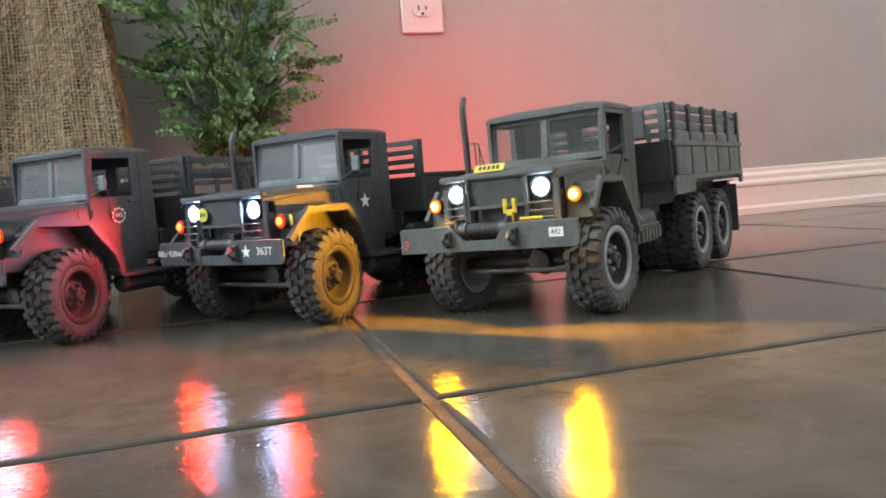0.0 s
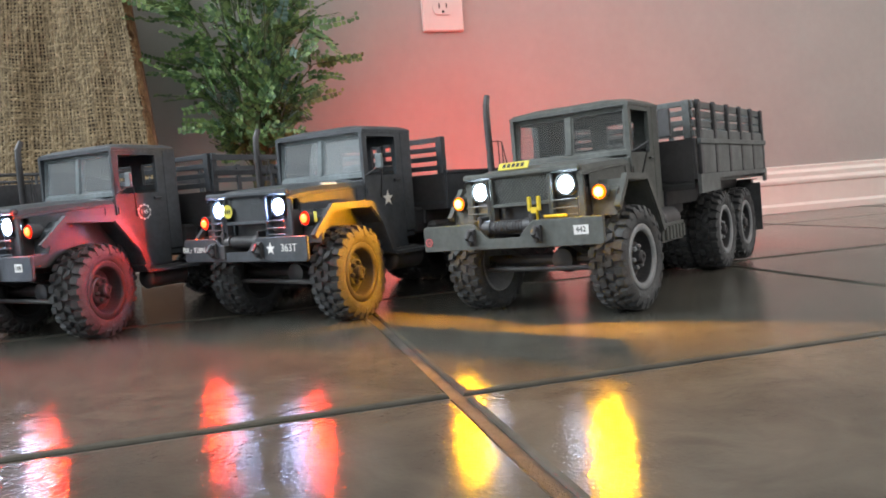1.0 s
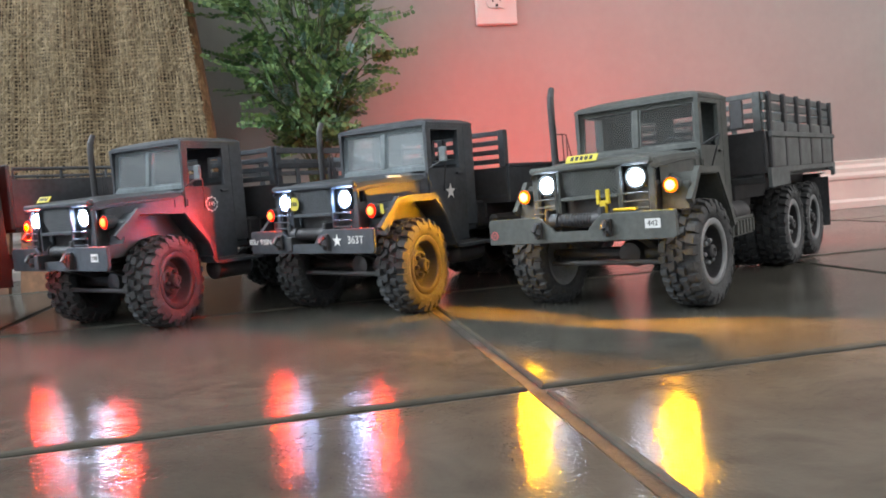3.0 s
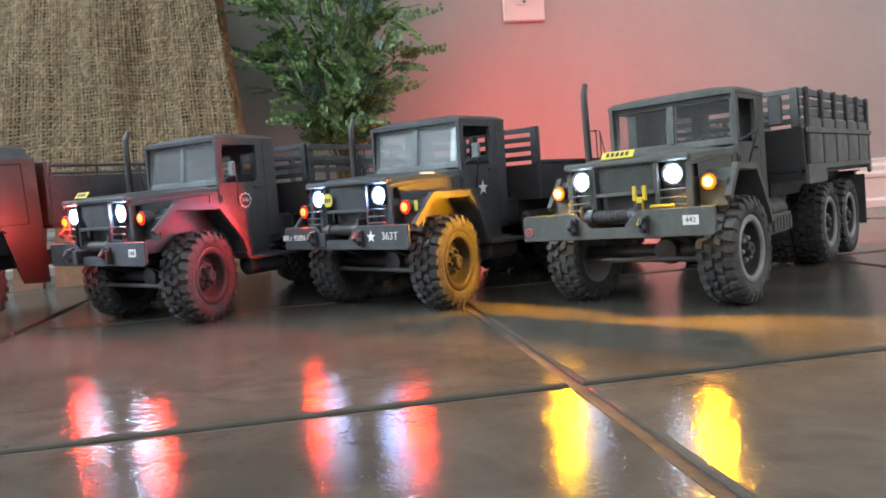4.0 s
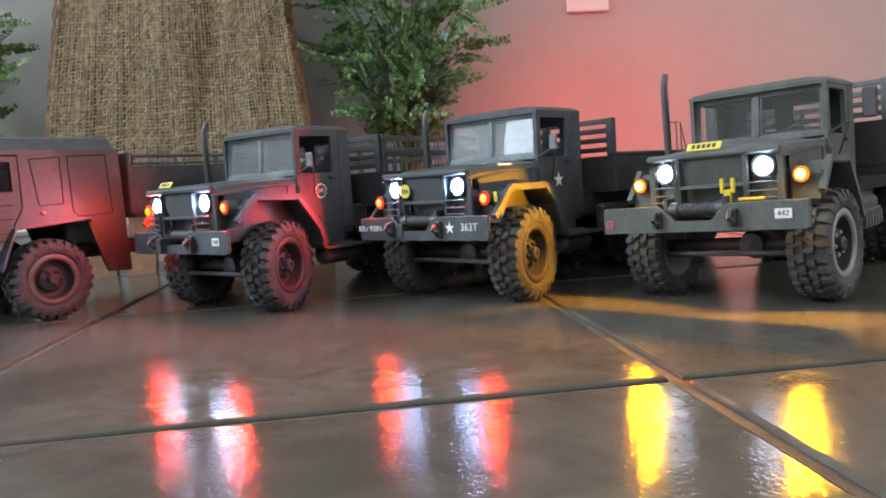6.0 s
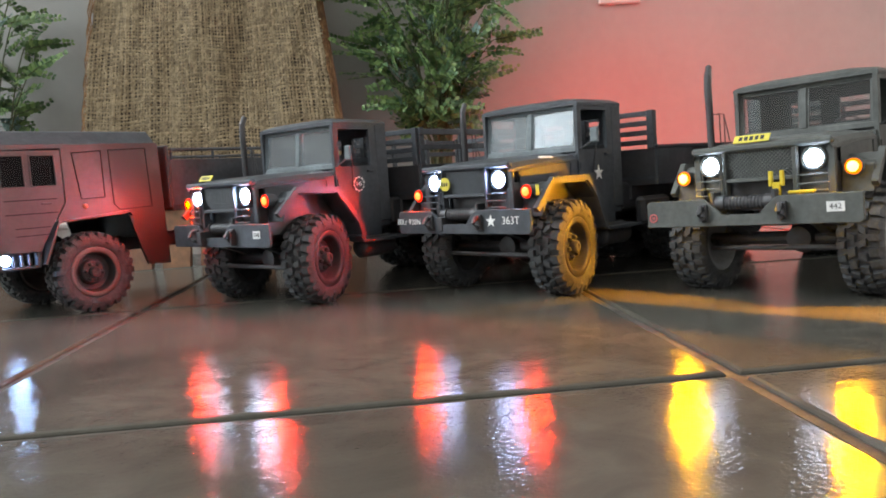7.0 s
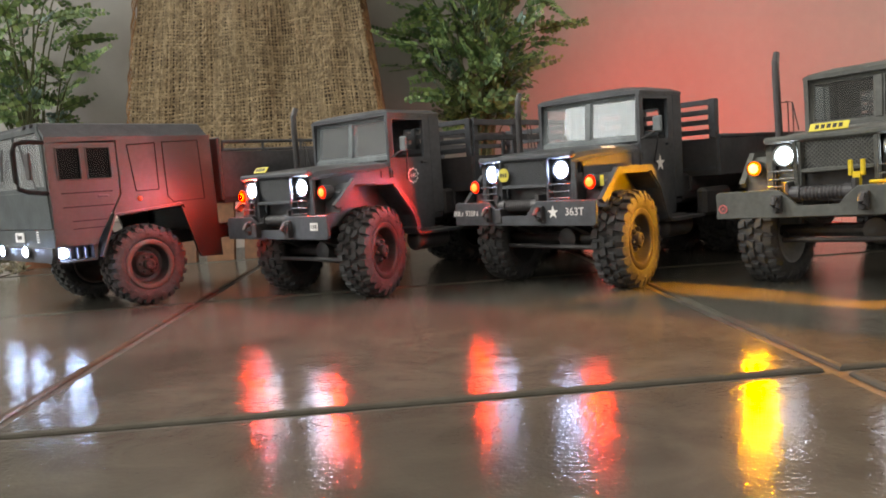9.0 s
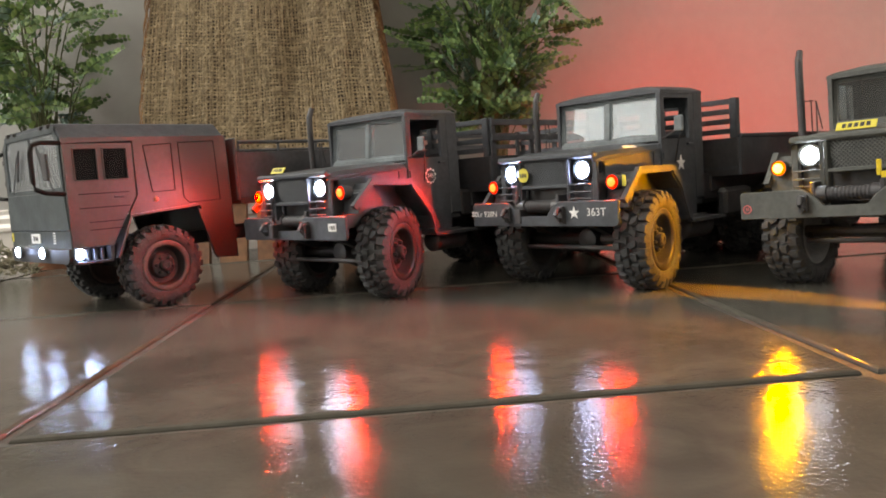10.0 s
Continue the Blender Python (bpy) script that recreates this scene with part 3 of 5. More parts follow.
def cargo_truck(m, label, paint, bumper_x, rim_mat, lamp_mat, signal, bed, pipe_top, bed_len, arch, half, steer, axle_x, marks):
    """A bonneted army cargo truck, 1:16; x forward from the front axle, y to its left, z up."""
    T = thing("model_truck", m, label, "model truck", "row of model trucks")
    R, w = 0.0362, 0.026
    signal_y, signal_z, lens_mat = *signal, AMBERLENS if lamp_mat is AMBER else REDLENS
    # chassis
    for s in (-1, 1):
        part("chassis_rail", boxed(-bed_len + 0.012, 0.052, s * 0.021 - 0.003, s * 0.021 + 0.003, 0.052, 0.063), CHASSIS, T)
    bm = bmesh.new()
    low_end, end = marks.get("shift", 0.0) - half, marks.get("shift", 0.0) + half
    prism(bm, [(low_end, 0.0502), (end - 0.002, 0.0502), (end, 0.0520), (end, 0.0682), (0.0170, 0.0682), (0.0100, 0.0625), (0.0065, 0.0570), (-0.0185, 0.0570), (-0.0235, 0.0625), (-0.0305, 0.0682), (low_end + 0.002, 0.0682), (low_end, 0.0665)], "x", bumper_x - 0.0026, bumper_x, bev=0.0005)
    bumper = part("bumper", bm, paint, T)
    for s in (-1, 1):
        bm = bmesh.new()
        y = -0.005 + s * 0.0255
        tube(bm, [(bumper_x - 0.001, y, 0.0555), (bumper_x + 0.005, y, 0.0555), (bumper_x + 0.0075, y, 0.059), (bumper_x + 0.005, y, 0.0625), (bumper_x - 0.001, y, 0.0625)], 0.0018, 8)
        box(bm, bumper_x, bumper_x + 0.0025, y - 0.0030, y + 0.0030, 0.0535, 0.0648, bev=0.0006)
        part("tow_hook", bm, CHASSIS, bumper)
    # winch
    bm = bmesh.new()
    lathe(bm, [(0.0001, -0.019), (0.0052, -0.019), (0.0052, -0.013), (0.0042, -0.013), *[(0.0042 + 0.0005 * (k % 2), -0.0125 + 0.00114 * k) for k in range(23)], (0.0042, 0.013), (0.0052, 0.013), (0.0052, 0.019), (0.0001, 0.019)], at(bumper_x - 0.009, -0.006, 0.0645) @ FY, 20)
    winch = part("winch", bm, CHASSIS, T)
    for y in (-0.0265, 0.0135):
        part("winch_bracket", boxed(bumper_x - 0.016, bumper_x - 0.004, y - 0.0015, y + 0.0015, 0.055, 0.0725), CHASSIS, winch)
    if "bracket" in marks:
        bm = boxed(bumper_x - 0.012, bumper_x - 0.0095, 0.0112, 0.0158, 0.0660, 0.0762, bev=0.0004)
        for y in (0.0100, 0.0170):
            box(bm, bumper_x - 0.012, bumper_x - 0.0095, y - 0.0012, y + 0.0012, 0.0738, 0.0835, bev=0.0004)
        part("winch_lever", bm, YELLOW, winch)
        part("winch_lever", boxed(bumper_x - 0.014, bumper_x - 0.010, 0.020, 0.036, 0.0685, 0.0705), YELLOW, winch)
    # front: radiator shell with recessed lamp boxes and a mesh grille
    fx = 0.045
    bm = bmesh.new()
    box(bm, fx - 0.006, fx, -0.0455, 0.0455, 0.0975, 0.1022, bev=0.0015)
    for s in (-1, 1):
        box(bm, fx - 0.0065, fx - 0.004, s * 0.0432 - 0.0024, s * 0.0432 + 0.0024, 0.066, 0.0975, bev=0.0006)
        box(bm, fx - 0.006, fx, s * 0.0225 - 0.0012, s * 0.0225 + 0.0012, 0.066, 0.0975, bev=0.0004)
    box(bm, fx - 0.006, fx, -0.0213, 0.0213, 0.0775, 0.0800, bev=0.0004)
    front = part("radiator_shell", bm, paint, T)
    part("radiator", boxed(fx - 0.016, fx - 0.012, -0.044, 0.044, 0.058, 0.097, bev=0), CHASSIS, T)
    bm = bmesh.new()
    for k in range(17):
        for s in (-1, 1):
            y0, y1 = -0.0205 + 0.0026 * k - 0.009, -0.0205 + 0.0026 * k + 0.009
            a0, a1 = (y0, 0.0800), (y1, 0.0975)
            if s < 0:
                a0, a1 = (y1, 0.0800), (y0, 0.0975)
            lo, hi = -0.0212, 0.0212
            t0, t1 = 0.0, 1.0
            d = a1[0] - a0[0]
            for bound, sign in ((lo, -1), (hi, 1)):
                t = (bound - a0[0]) / d
                if (a0[0] - bound) * sign > 0:
                    t0 = max(t0, t)
                if (a1[0] - bound) * sign > 0:
                    t1 = min(t1, t)
            if t1 - t0 > 0.05:
                p0 = (a0[0] + d * t0, a0[1] + 0.0175 * t0)
                p1 = (a0[0] + d * t1, a0[1] + 0.0175 * t1)
                tube(bm, [(fx - 0.0030 - 0.0004 * s, *p0), (fx - 0.0030 - 0.0004 * s, *p1)], 0.00042, 4)
    part("grille_mesh", bm, paint, front)
    part("grille_backing", boxed(fx - 0.0058, fx - 0.0048, -0.0212, 0.0212, 0.0800, 0.0975, bev=0), CHASSIS, front)
    for s in (-1, 1):
        bm = bmesh.new()
        lathe(bm, [(0.0057, -0.004), (0.0078, -0.004), (0.0078, 0.0012), (0.0070, 0.0017), (0.0057, 0.0010)], at(fx - 0.004, s * 0.0332, 0.0895) @ FX, 28)
        head = part("headlight", bm, paint, T)
        bm = bmesh.new()
        lamp_dome(bm, fx - 0.0042, s * 0.0332, 0.0893, 0.0058, 0.0026)
        part("lens", bm, marks["head"], head, "lit white headlight lens", True)
        part("lamp_box", boxed(fx - 0.0108, fx - 0.0092, s * 0.0323 - 0.0086, s * 0.0323 + 0.0086, 0.066, 0.0975, bev=0), paint, head)
        # guard bars in front of the lamp box
        bm = bmesh.new()
        for y in (0.0240, 0.0252):
            tube(bm, [(fx + 0.0016, s * y, 0.068), (fx + 0.0016, s * y, 0.0975)], 0.00045, 6)
        for z in (0.0695, 0.0742, 0.0795):
            tube(bm, [(fx + 0.0012, s * 0.0235, z), (fx + 0.0012, s * 0.0425, z)], 0.0006, 6)
        part("lamp_guard", bm, paint, head)
        # turn signal pod on the front of the wing
        px, py = 0.0332 if "step" in marks else 0.0350, s * signal_y - 0.0015
        bm = bmesh.new()
        deep = lamp_mat is not AMBER
        lathe(bm, [(0.0001, -0.006), (0.0048, -0.006), (0.0054, -0.001), (0.0056, 0.0028), (0.0052, 0.0030), (0.0047, 0.0006)], at(px, py, signal_z) @ FX, 18)
        sig = part("turn_signal", bm, paint, T)
        bm = bmesh.new()
        lamp_dome(bm, px + 0.0007, py, signal_z, 0.0050, 0.0034)
        part("lens", bm, lens_mat, sig, "red lens" if deep else "amber lens", True)
        bm = bmesh.new()
        lamp_dome(bm, px + 0.0029, py, signal_z, 0.0034, 0.0018)
        part("bulb", bm, lamp_mat, sig, "lit bulb", True)
        bulb_light(sig, (px + 0.0064, py, signal_z), 0.0024, marks["power"] if s > 0 else marks.get("far_power", marks["power"]), REDLIGHT if deep else AMBERLIGHT, (1, marks.get("splay", 0.0) * (1 if s > 0 else -0.35), -marks.get("dip", 0.0)), marks["spread"] if s > 0 else marks.get("far_spread", marks["spread"]))
    # bonnet: flat top with bevelled sides
    bm = bmesh.new()
    secs = []
    for x, hw, zt, zl in ((fx - 0.001, 0.0452, 0.1018, 0.0945), (fx - 0.0125, 0.0460, 0.1042, 0.0945), (fx - 0.0127, 0.0460, 0.1042, 0.084), (0.0, 0.0466, 0.1062, 0.084), (-0.030, 0.0474, 0.1072, 0.084), (-0.0365, 0.0478, 0.1072, 0.084)):
        secs.append([bm.verts.new((x, y, z)) for y, z in ((-hw, zl), (-hw, zt - 0.0062), (-hw + 0.0030, zt - 0.0030), (-hw * 0.62, zt - 0.0004), (0, zt), (hw * 0.62, zt - 0.0004), (hw - 0.0030, zt - 0.0030), (hw, zt - 0.0062), (hw, zl))])
    for a, b in zip(secs, secs[1:]):
        for i in range(8):
            bm.faces.new((a[i], a[i + 1], b[i + 1], b[i]))
    bm.faces.new(secs[-1])
    bonnet = part("bonnet", bm, paint, T)
    for s in (-1, 1):
        bm = bmesh.new()
        tube(bm, [(0.042, s * 0.0458, 0.0945), (0.0, s * 0.0470, 0.0985), (-0.030, s * 0.0478, 0.1000)], 0.0006, 5)
        tube(bm, [(-0.028, s * 0.0478, 0.0985), (-0.028, s * 0.0478, 0.086)], 0.0005, 5)
        part("bonnet_seam", bm, paint, bonnet)
    # wings
    for s in (-1, 1):
        y0, y1 = sorted((s * 0.044, s * 0.0655))
        bm = bmesh.new()
        start = Vector(arch[0]).lerp(Vector(arch[1]), 0.78)
        band(bm, [tuple(start), *arch[1:]], 0.0020, y0, y1)
        wing = part("wing", bm, paint, T)
        bm = bmesh.new()
        y0, y1 = sorted((s * 0.0632, s * 0.0670))
        band(bm, [(x, z + 0.0008) for x, z in arch[:5]], 0.0046, y0, y1)
        part("arch_lip", bm, paint, wing)
        bm = bmesh.new()
        y0, y1 = sorted((s * 0.0452, s * 0.0640))
        prism(bm, [(0.0315, arch[0][1] - 0.003), (0.0305, arch[1][1] - 0.0045), (arch[1][0] + 0.0002, arch[1][1] - 0.0012), (0.0265, arch[0][1] + 0.006)], "y", y0, y1, bev=0.0008)
        part("wing_front", bm, paint, wing)
        y0, y1 = sorted((s * 0.040, s * 0.045))
        part("inner_wing", boxed(-0.036, 0.040, y0, y1, 0.058, 0.0865, bev=0), CHASSIS, wing)
    # cab
    cx1, hw = -0.1000, 0.0492
    part("cab_floor", boxed(cx1, -0.036, -0.047, 0.047, 0.055, 0.060), paint, T)
    bm = bmesh.new()
    box(bm, -0.0400, -0.0360, -0.0480, 0.0480, 0.060, 0.1055, bev=0.0008)
    part("scuttle", bm, paint, T)
    bm = bmesh.new()
    zb, zt = 0.1068, 0.1462
    # windscreen frame, leaning back a little
    lean = math.degrees(math.atan2(0.0040, zt - zb))
    wm = at(-0.0375, 0, zb) @ pose(0, 0, 0, 0, -lean, 0)
    H = zt - zb
    for y0, y1, z0, z1 in ((-0.0487, 0.0487, H - 0.0052, H), (-0.0487, 0.0487, 0, 0.0044), (-0.0487, -0.0445, 0.0044, H - 0.0052), (0.0445, 0.0487, 0.0044, H - 0.0052), (-0.0026, 0.0026, 0.0044, H - 0.0052)):
        box(bm, -0.0034, 0, y0, y1, z0, z1, bev=0.0006, m=wm)
    for y0, y1 in ((-0.0445, -0.0026), (0.0026, 0.0445)):
        for a, b, c, d in ((y0, y0 + 0.0012, 0.0044, H - 0.0052), (y1 - 0.0012, y1, 0.0044, H - 0.0052), (y0 + 0.0012, y1 - 0.0012, 0.0044, 0.0056), (y0 + 0.0012, y1 - 0.0012, H - 0.0064, H - 0.0052)):
            box(bm, -0.0026, -0.0010, a, b, c, d, bev=0, m=wm)
    screen = part("windscreen_frame", bm, marks.get("frame", paint), T)
    for y0, y1 in ((-0.0433, -0.0038), (0.0038, 0.0433)):
        pane = part("pane", boxed(-0.0022, -0.0014, y0, y1, 0.0056, H - 0.0064, bev=0, m=wm), DULLGLASS if "frame" in marks else GLASS, screen)
        pane.visible_shadow = False
    for s in (-1, 1):
        # door: one skin with a window opening
        bm = bmesh.new()
        y0, y1 = sorted((s * (hw - 0.003), s * hw))
        opening_plate(bm, -0.0860, -0.0372, 0.062 if "step" in marks else 0.0470, 0.1438, -0.0785, -0.0425, 0.1085, 0.1398, y0, y1)
        door = part("door", bm, paint, T)
        bm = bmesh.new()
        tube(bm, [(-0.0735, s * (hw + 0.0015), 0.1040), (-0.0800, s * (hw + 0.0015), 0.1040)], 0.0009, 8)
        box(bm, -0.0752, -0.0735, *sorted((s * hw, s * (hw + 0.0015))), 0.1032, 0.1048, bev=0)
        part("door_handle", bm, paint, door)
        for z in (0.0955, 0.0740):
            part("hinge", boxed(-0.0400, -0.0382, *sorted((s * hw, s * (hw + 0.0012))), z - 0.003, z + 0.003, bev=0.0004), paint, door)
        if s < 0:
            part("cab_corner", boxed(cx1, -0.0863, y0, y1, 0.060, 0.1440, bev=0.0008), paint, T)
            continue
        bm = bmesh.new()
        mirror = (-0.0415, s * (hw + 0.0125), 0.1190)
        tube(bm, [(-0.0385, s * hw, 0.1085), (mirror[0], mirror[1], mirror[2] - 0.004)], 0.0007, 6)
        tube(bm, [(-0.0560, s * hw, 0.0900), (-0.0470, s * (hw + 0.0105), 0.1140), (mirror[0], mirror[1], mirror[2] - 0.004)], 0.0006, 6)
        part("mirror_arm", bm, CHASSIS, door)
        if not marks.get("square_mirror"):
            part("mirror", boxed(mirror[0] - 0.0012, mirror[0] + 0.0012, mirror[1] - 0.0038, mirror[1] + 0.0038, mirror[2] - 0.0060, mirror[2] + 0.0060, bev=0.0010), GREY, door)
        else:
            part("mirror", boxed(-0.0330, -0.0305, s * 0.0770 - 0.0046, s * 0.0770 + 0.0046, 0.1155, 0.1355, bev=0.0010), CHASSIS, door)
        # the cab's rear quarter
        part("cab_corner", boxed(cx1, -0.0863, y0, y1, 0.060, 0.1440, bev=0.0008), paint, T)
    bm = bmesh.new()
    for y0, y1, z0, z1 in ((-hw + 0.003, hw - 0.003, 0.060, 0.1165), (-hw + 0.003, hw - 0.003, 0.1345, 0.1440), (-hw + 0.003, -0.030, 0.1165, 0.1345), (0.030, hw - 0.003, 0.1165, 0.1345), (-0.007, 0.007, 0.1165, 0.1345)):
        box(bm, cx1, cx1 + 0.003, y0, y1, z0, z1, bev=0)
    part("cab_back", bm, paint, T)
    bm = bmesh.new()
    secs = []
    for x, d in ((-0.0375, 0.0), (-0.0395, 0.0022), (-0.050, 0.0040), (-0.088, 0.0040), (-0.0975, 0.0022), (-0.0990, 0.0)):
        secs.append([bm.verts.new((x, y, z)) for y, z in ((-hw - 0.0006, 0.1432), (-hw - 0.0006, 0.1455), (-hw + 0.003, 0.1462 + d * 0.5), (-hw * 0.6, 0.1462 + d), (hw * 0.6, 0.1462 + d), (hw - 0.003, 0.1462 + d * 0.5), (hw + 0.0006, 0.1455), (hw + 0.0006, 0.1432))])
    for a, b in zip(secs, secs[1:]):
        for i in range(8):
            bm.faces.new((a[i], a[(i + 1) % 8], b[(i + 1) % 8], b[i]))
    bm.faces.new(secs[0])
    bm.faces.new(secs[-1])
    part("roof", bm, paint, T)
    for y in (-0.025, 0.025):
        bm = boxed(-0.088, -0.066, y - 0.017, y + 0.017, 0.060, 0.082, bev=0.002)
        box(bm, -0.094, -0.087, y - 0.017, y + 0.017, 0.080, 0.112, bev=0.002)
        part("seat", bm, SEAT, T)
    bm = bmesh.new()
    lathe(bm, [(0.0112, -0.0008), (0.0120, 0), (0.0112, 0.0008), (0.0104, 0), (0.0112, -0.0008)], at(-0.056, 0.025, 0.108) @ pose(0, 0, 0, 0, -55, 0), 28)
    tube(bm, [(-0.056, 0.025, 0.108), (-0.042, 0.025, 0.095)], 0.0010, 6)
    box(bm, -0.0568, -0.0552, 0.0142, 0.0358, 0.1072, 0.1088, bev=0)
    part("steering_wheel", bm, CHASSIS, T)
    # exhaust pipe with its guard on the right wing
    bm = bmesh.new()
    tube(bm, [(-0.030, -0.0655, 0.088), (-0.0302, -0.066, pipe_top - 0.016), (-0.0310, -0.0662, pipe_top - 0.007), (-0.0345, -0.0665, pipe_top)], [0.0027, 0.0027, 0.0026, 0.0023], 12)
    lathe(bm, [(0.0042, 0.0), (0.0048, 0.003), (0.0048, 0.012), (0.0030, 0.014)], at(-0.030, -0.0655, 0.088), 14)
    pipe = part("exhaust_pipe", bm, CHASSIS, T)
    bm = bmesh.new()
    for y in (-0.0600, -0.0565):
        tube(bm, [(-0.034, y, 0.088), (-0.0345, y, 0.1290), (-0.0345, y - 0.005, 0.1300)], 0.0005, 5)
    tube(bm, [(-0.034, -0.0565, 0.129), (-0.036, -0.0535, 0.108)], 0.0005, 5)
    part("pipe_guard", bm, CHASSIS, pipe)
    # steps and tanks under the doors
    for s in (-1, 1):
        bm = bmesh.new()
        if "step" in marks:
            box(bm, -0.094, -0.046, *sorted((s * 0.046, s * 0.0660)), 0.0515, 0.0540, bev=0.0005)
            for k in range(6):
                box(bm, -0.0925 + 0.0076 * k, -0.0885 + 0.0076 * k, *sorted((s * 0.0650, s * 0.0672)), 0.0415, 0.0515, bev=0.0004)
            box(bm, -0.094, -0.046, *sorted((s * 0.0638, s * 0.0650)), 0.0400, 0.0520, bev=0.0004)
            part("step", bm, paint, T)
        else:
            band(bm, [(-0.0440, 0.0500), (-0.0475, 0.0452), (-0.0530, 0.0440), (-0.0990, 0.0440)], 0.0022, *sorted((s * 0.0490, s * 0.0668)))
            part("sill", bm, paint, T)
        bm = bmesh.new()
        lathe(bm, [(0.0001, -0.019), (0.0075, -0.019), (0.0092, -0.017), *[(0.0092 - 0.0005 * (k % 2), -0.016 + 0.004 * k) for k in range(9)], (0.0092, 0.017), (0.0075, 0.019), (0.0001, 0.019)], at(-0.0735, s * (0.0560 if "step" in marks else 0.0520), 0.0560 if "step" in marks else 0.0390) @ FX, 20)
        part("air_tank", bm, CHASSIS, T, smooth=True)
        if "step" not in marks:
            part("fuel_tank", boxed(-0.150, -0.104, *sorted((s * 0.056, s * 0.0655)), 0.0435, 0.0665, bev=0.003), CHASSIS, T)
    part("tool_box", boxed(-0.166, -0.106, -0.044, 0.044, 0.0560, 0.0790, bev=0.002), CHASSIS, T)
    # axles, steering rod, springs
    bm = bmesh.new()
    tube(bm, [(0, -0.055, R), (0, -0.012, R), (0, 0.012, R), (0, 0.055, R)], [0.0042, 0.0048, 0.0048, 0.0042], 12)
    lathe(bm, [(0.0001, -0.010), (0.008, -0.009), (0.0105, 0.0), (0.008, 0.009), (0.0001, 0.010)], at(0, 0.010, R) @ FX, 18)
    part("front_axle", bm, CHASSIS, T)
    bm = bmesh.new()
    tube(bm, [(0.020, -0.046, 0.0315), (0.020, 0.046, 0.0315)], 0.0018, 10)
    for s in (-1, 1):
        tube(bm, [(0.020, s * 0.044, 0.0315), (0.004, s * 0.050, 0.034)], 0.0022, 8)
    part("tie_rod", bm, RIMDARK, T)
    for s in (-1, 1):
        bm = bmesh.new()
        for k in range(4):
            d = 0.032 - 0.006 * k
            band(bm, [(d, 0.0490 - 0.0018 * k), (d * 0.5, 0.0452 - 0.0018 * k), (0, 0.0440 - 0.0018 * k), (-d * 0.5, 0.0452 - 0.0018 * k), (-d, 0.0490 - 0.0018 * k)], 0.0012, s * 0.027 - 0.0035, s * 0.027 + 0.0035)
        part("leaf_spring", bm, CHASSIS, T)
        bm = bmesh.new()
        tube(bm, [(0.006, s * 0.038, 0.042), (0.010, s * 0.034, 0.075)], 0.0032, 10)
        part("shock_absorber", bm, CHASSIS, T)
    part("sump", boxed(-0.030, 0.020, -0.016, 0.016, 0.046, 0.066, bev=0.004), CHASSIS, T)
    axles = (-0.2188, -0.2965)
    for ax in axles:
        bm = bmesh.new()
        tube(bm, [(ax, -0.055, R), (ax, 0.055, R)], 0.0048, 12)
        lathe(bm, [(0.0001, -0.011), (0.009, -0.009), (0.0115, 0.0), (0.009, 0.009), (0.0001, 0.011)], at(ax, 0, R) @ FX, 18)
        part("rear_axle", bm, CHASSIS, T)
    bm = bmesh.new()
    tube(bm, [(-0.030, 0, 0.050), (-0.2188, 0, R), (-0.2965, 0, R)], 0.003, 8)
    part("prop_shaft", bm, CHASSIS, T)
    for k, ax in enumerate((0.0, *axles)):
        for s in (-1, 1):
            wheel(T, ax + (axle_x if k == 0 else 0), s * (marks["track"] if k == 0 else 0.0535), R, w, rim_mat, spin=37 * k + 11 * s, steer=steer if k == 0 else 0)
            if k:
                wheel(T, ax, s * 0.0265, R, w, rim_mat, spin=19 * k + 7 * s)
    # cargo bed
    bed_paint = marks.get("bed", paint)
    bx0, bx1, hb = -0.1180, -bed_len, 0.0722
    part("bed_floor", boxed(bx1, bx0, -hb + 0.003, hb - 0.003, 0.0800, 0.0840), bed_paint, T)
    for s in (-1, 1):
        part("bed_beam", boxed(bx1 + 0.004, bx0, s * 0.042 - 0.004, s * 0.042 + 0.004, 0.0640, 0.0800, bev=0.0006), CHASSIS, T)
    top, low = bed["top"], bed["low"]
    for s in (-1, 1):
        y0, y1 = sorted((s * (hb - 0.0025), s * hb))
        z0 = 0.0840 if bed["stakes"] else 0.0760
        panel = part("bed_side", boxed(bx1, bx0, y0, y1, z0, low, bev=0.0004), CHASSIS if bed["stakes"] else bed_paint, T)
        yo0, yo1 = sorted((s * hb, s * (hb + 0.0024)))
        if bed["stakes"]:
            prism_pts = [(bx0 - 0.0005, 0.0880), (bx1 - 0.003, 0.0880), (bx1 - 0.003, 0.0750), (bx1 + 0.004, 0.0750), (bx1 + 0.006, 0.0835), (bx0 - 0.055, 0.0835), (bx0 - 0.056, 0.0735), (bx0 - 0.0005, 0.0725)]
            bm = bmesh.new()
            prism(bm, prism_pts, "y", yo0, yo1 + (0.0004 if s > 0 else 0))
            part("lower_rail", bm, bed_paint, panel)
            part("middle_rail", boxed(bx1 - 0.002, bx0 - 0.002, *sorted((s * (hb + 0.0012), s * (hb + 0.0042))), 0.1120, 0.1165, bev=0.0006), bed_paint, panel)
            n = 6
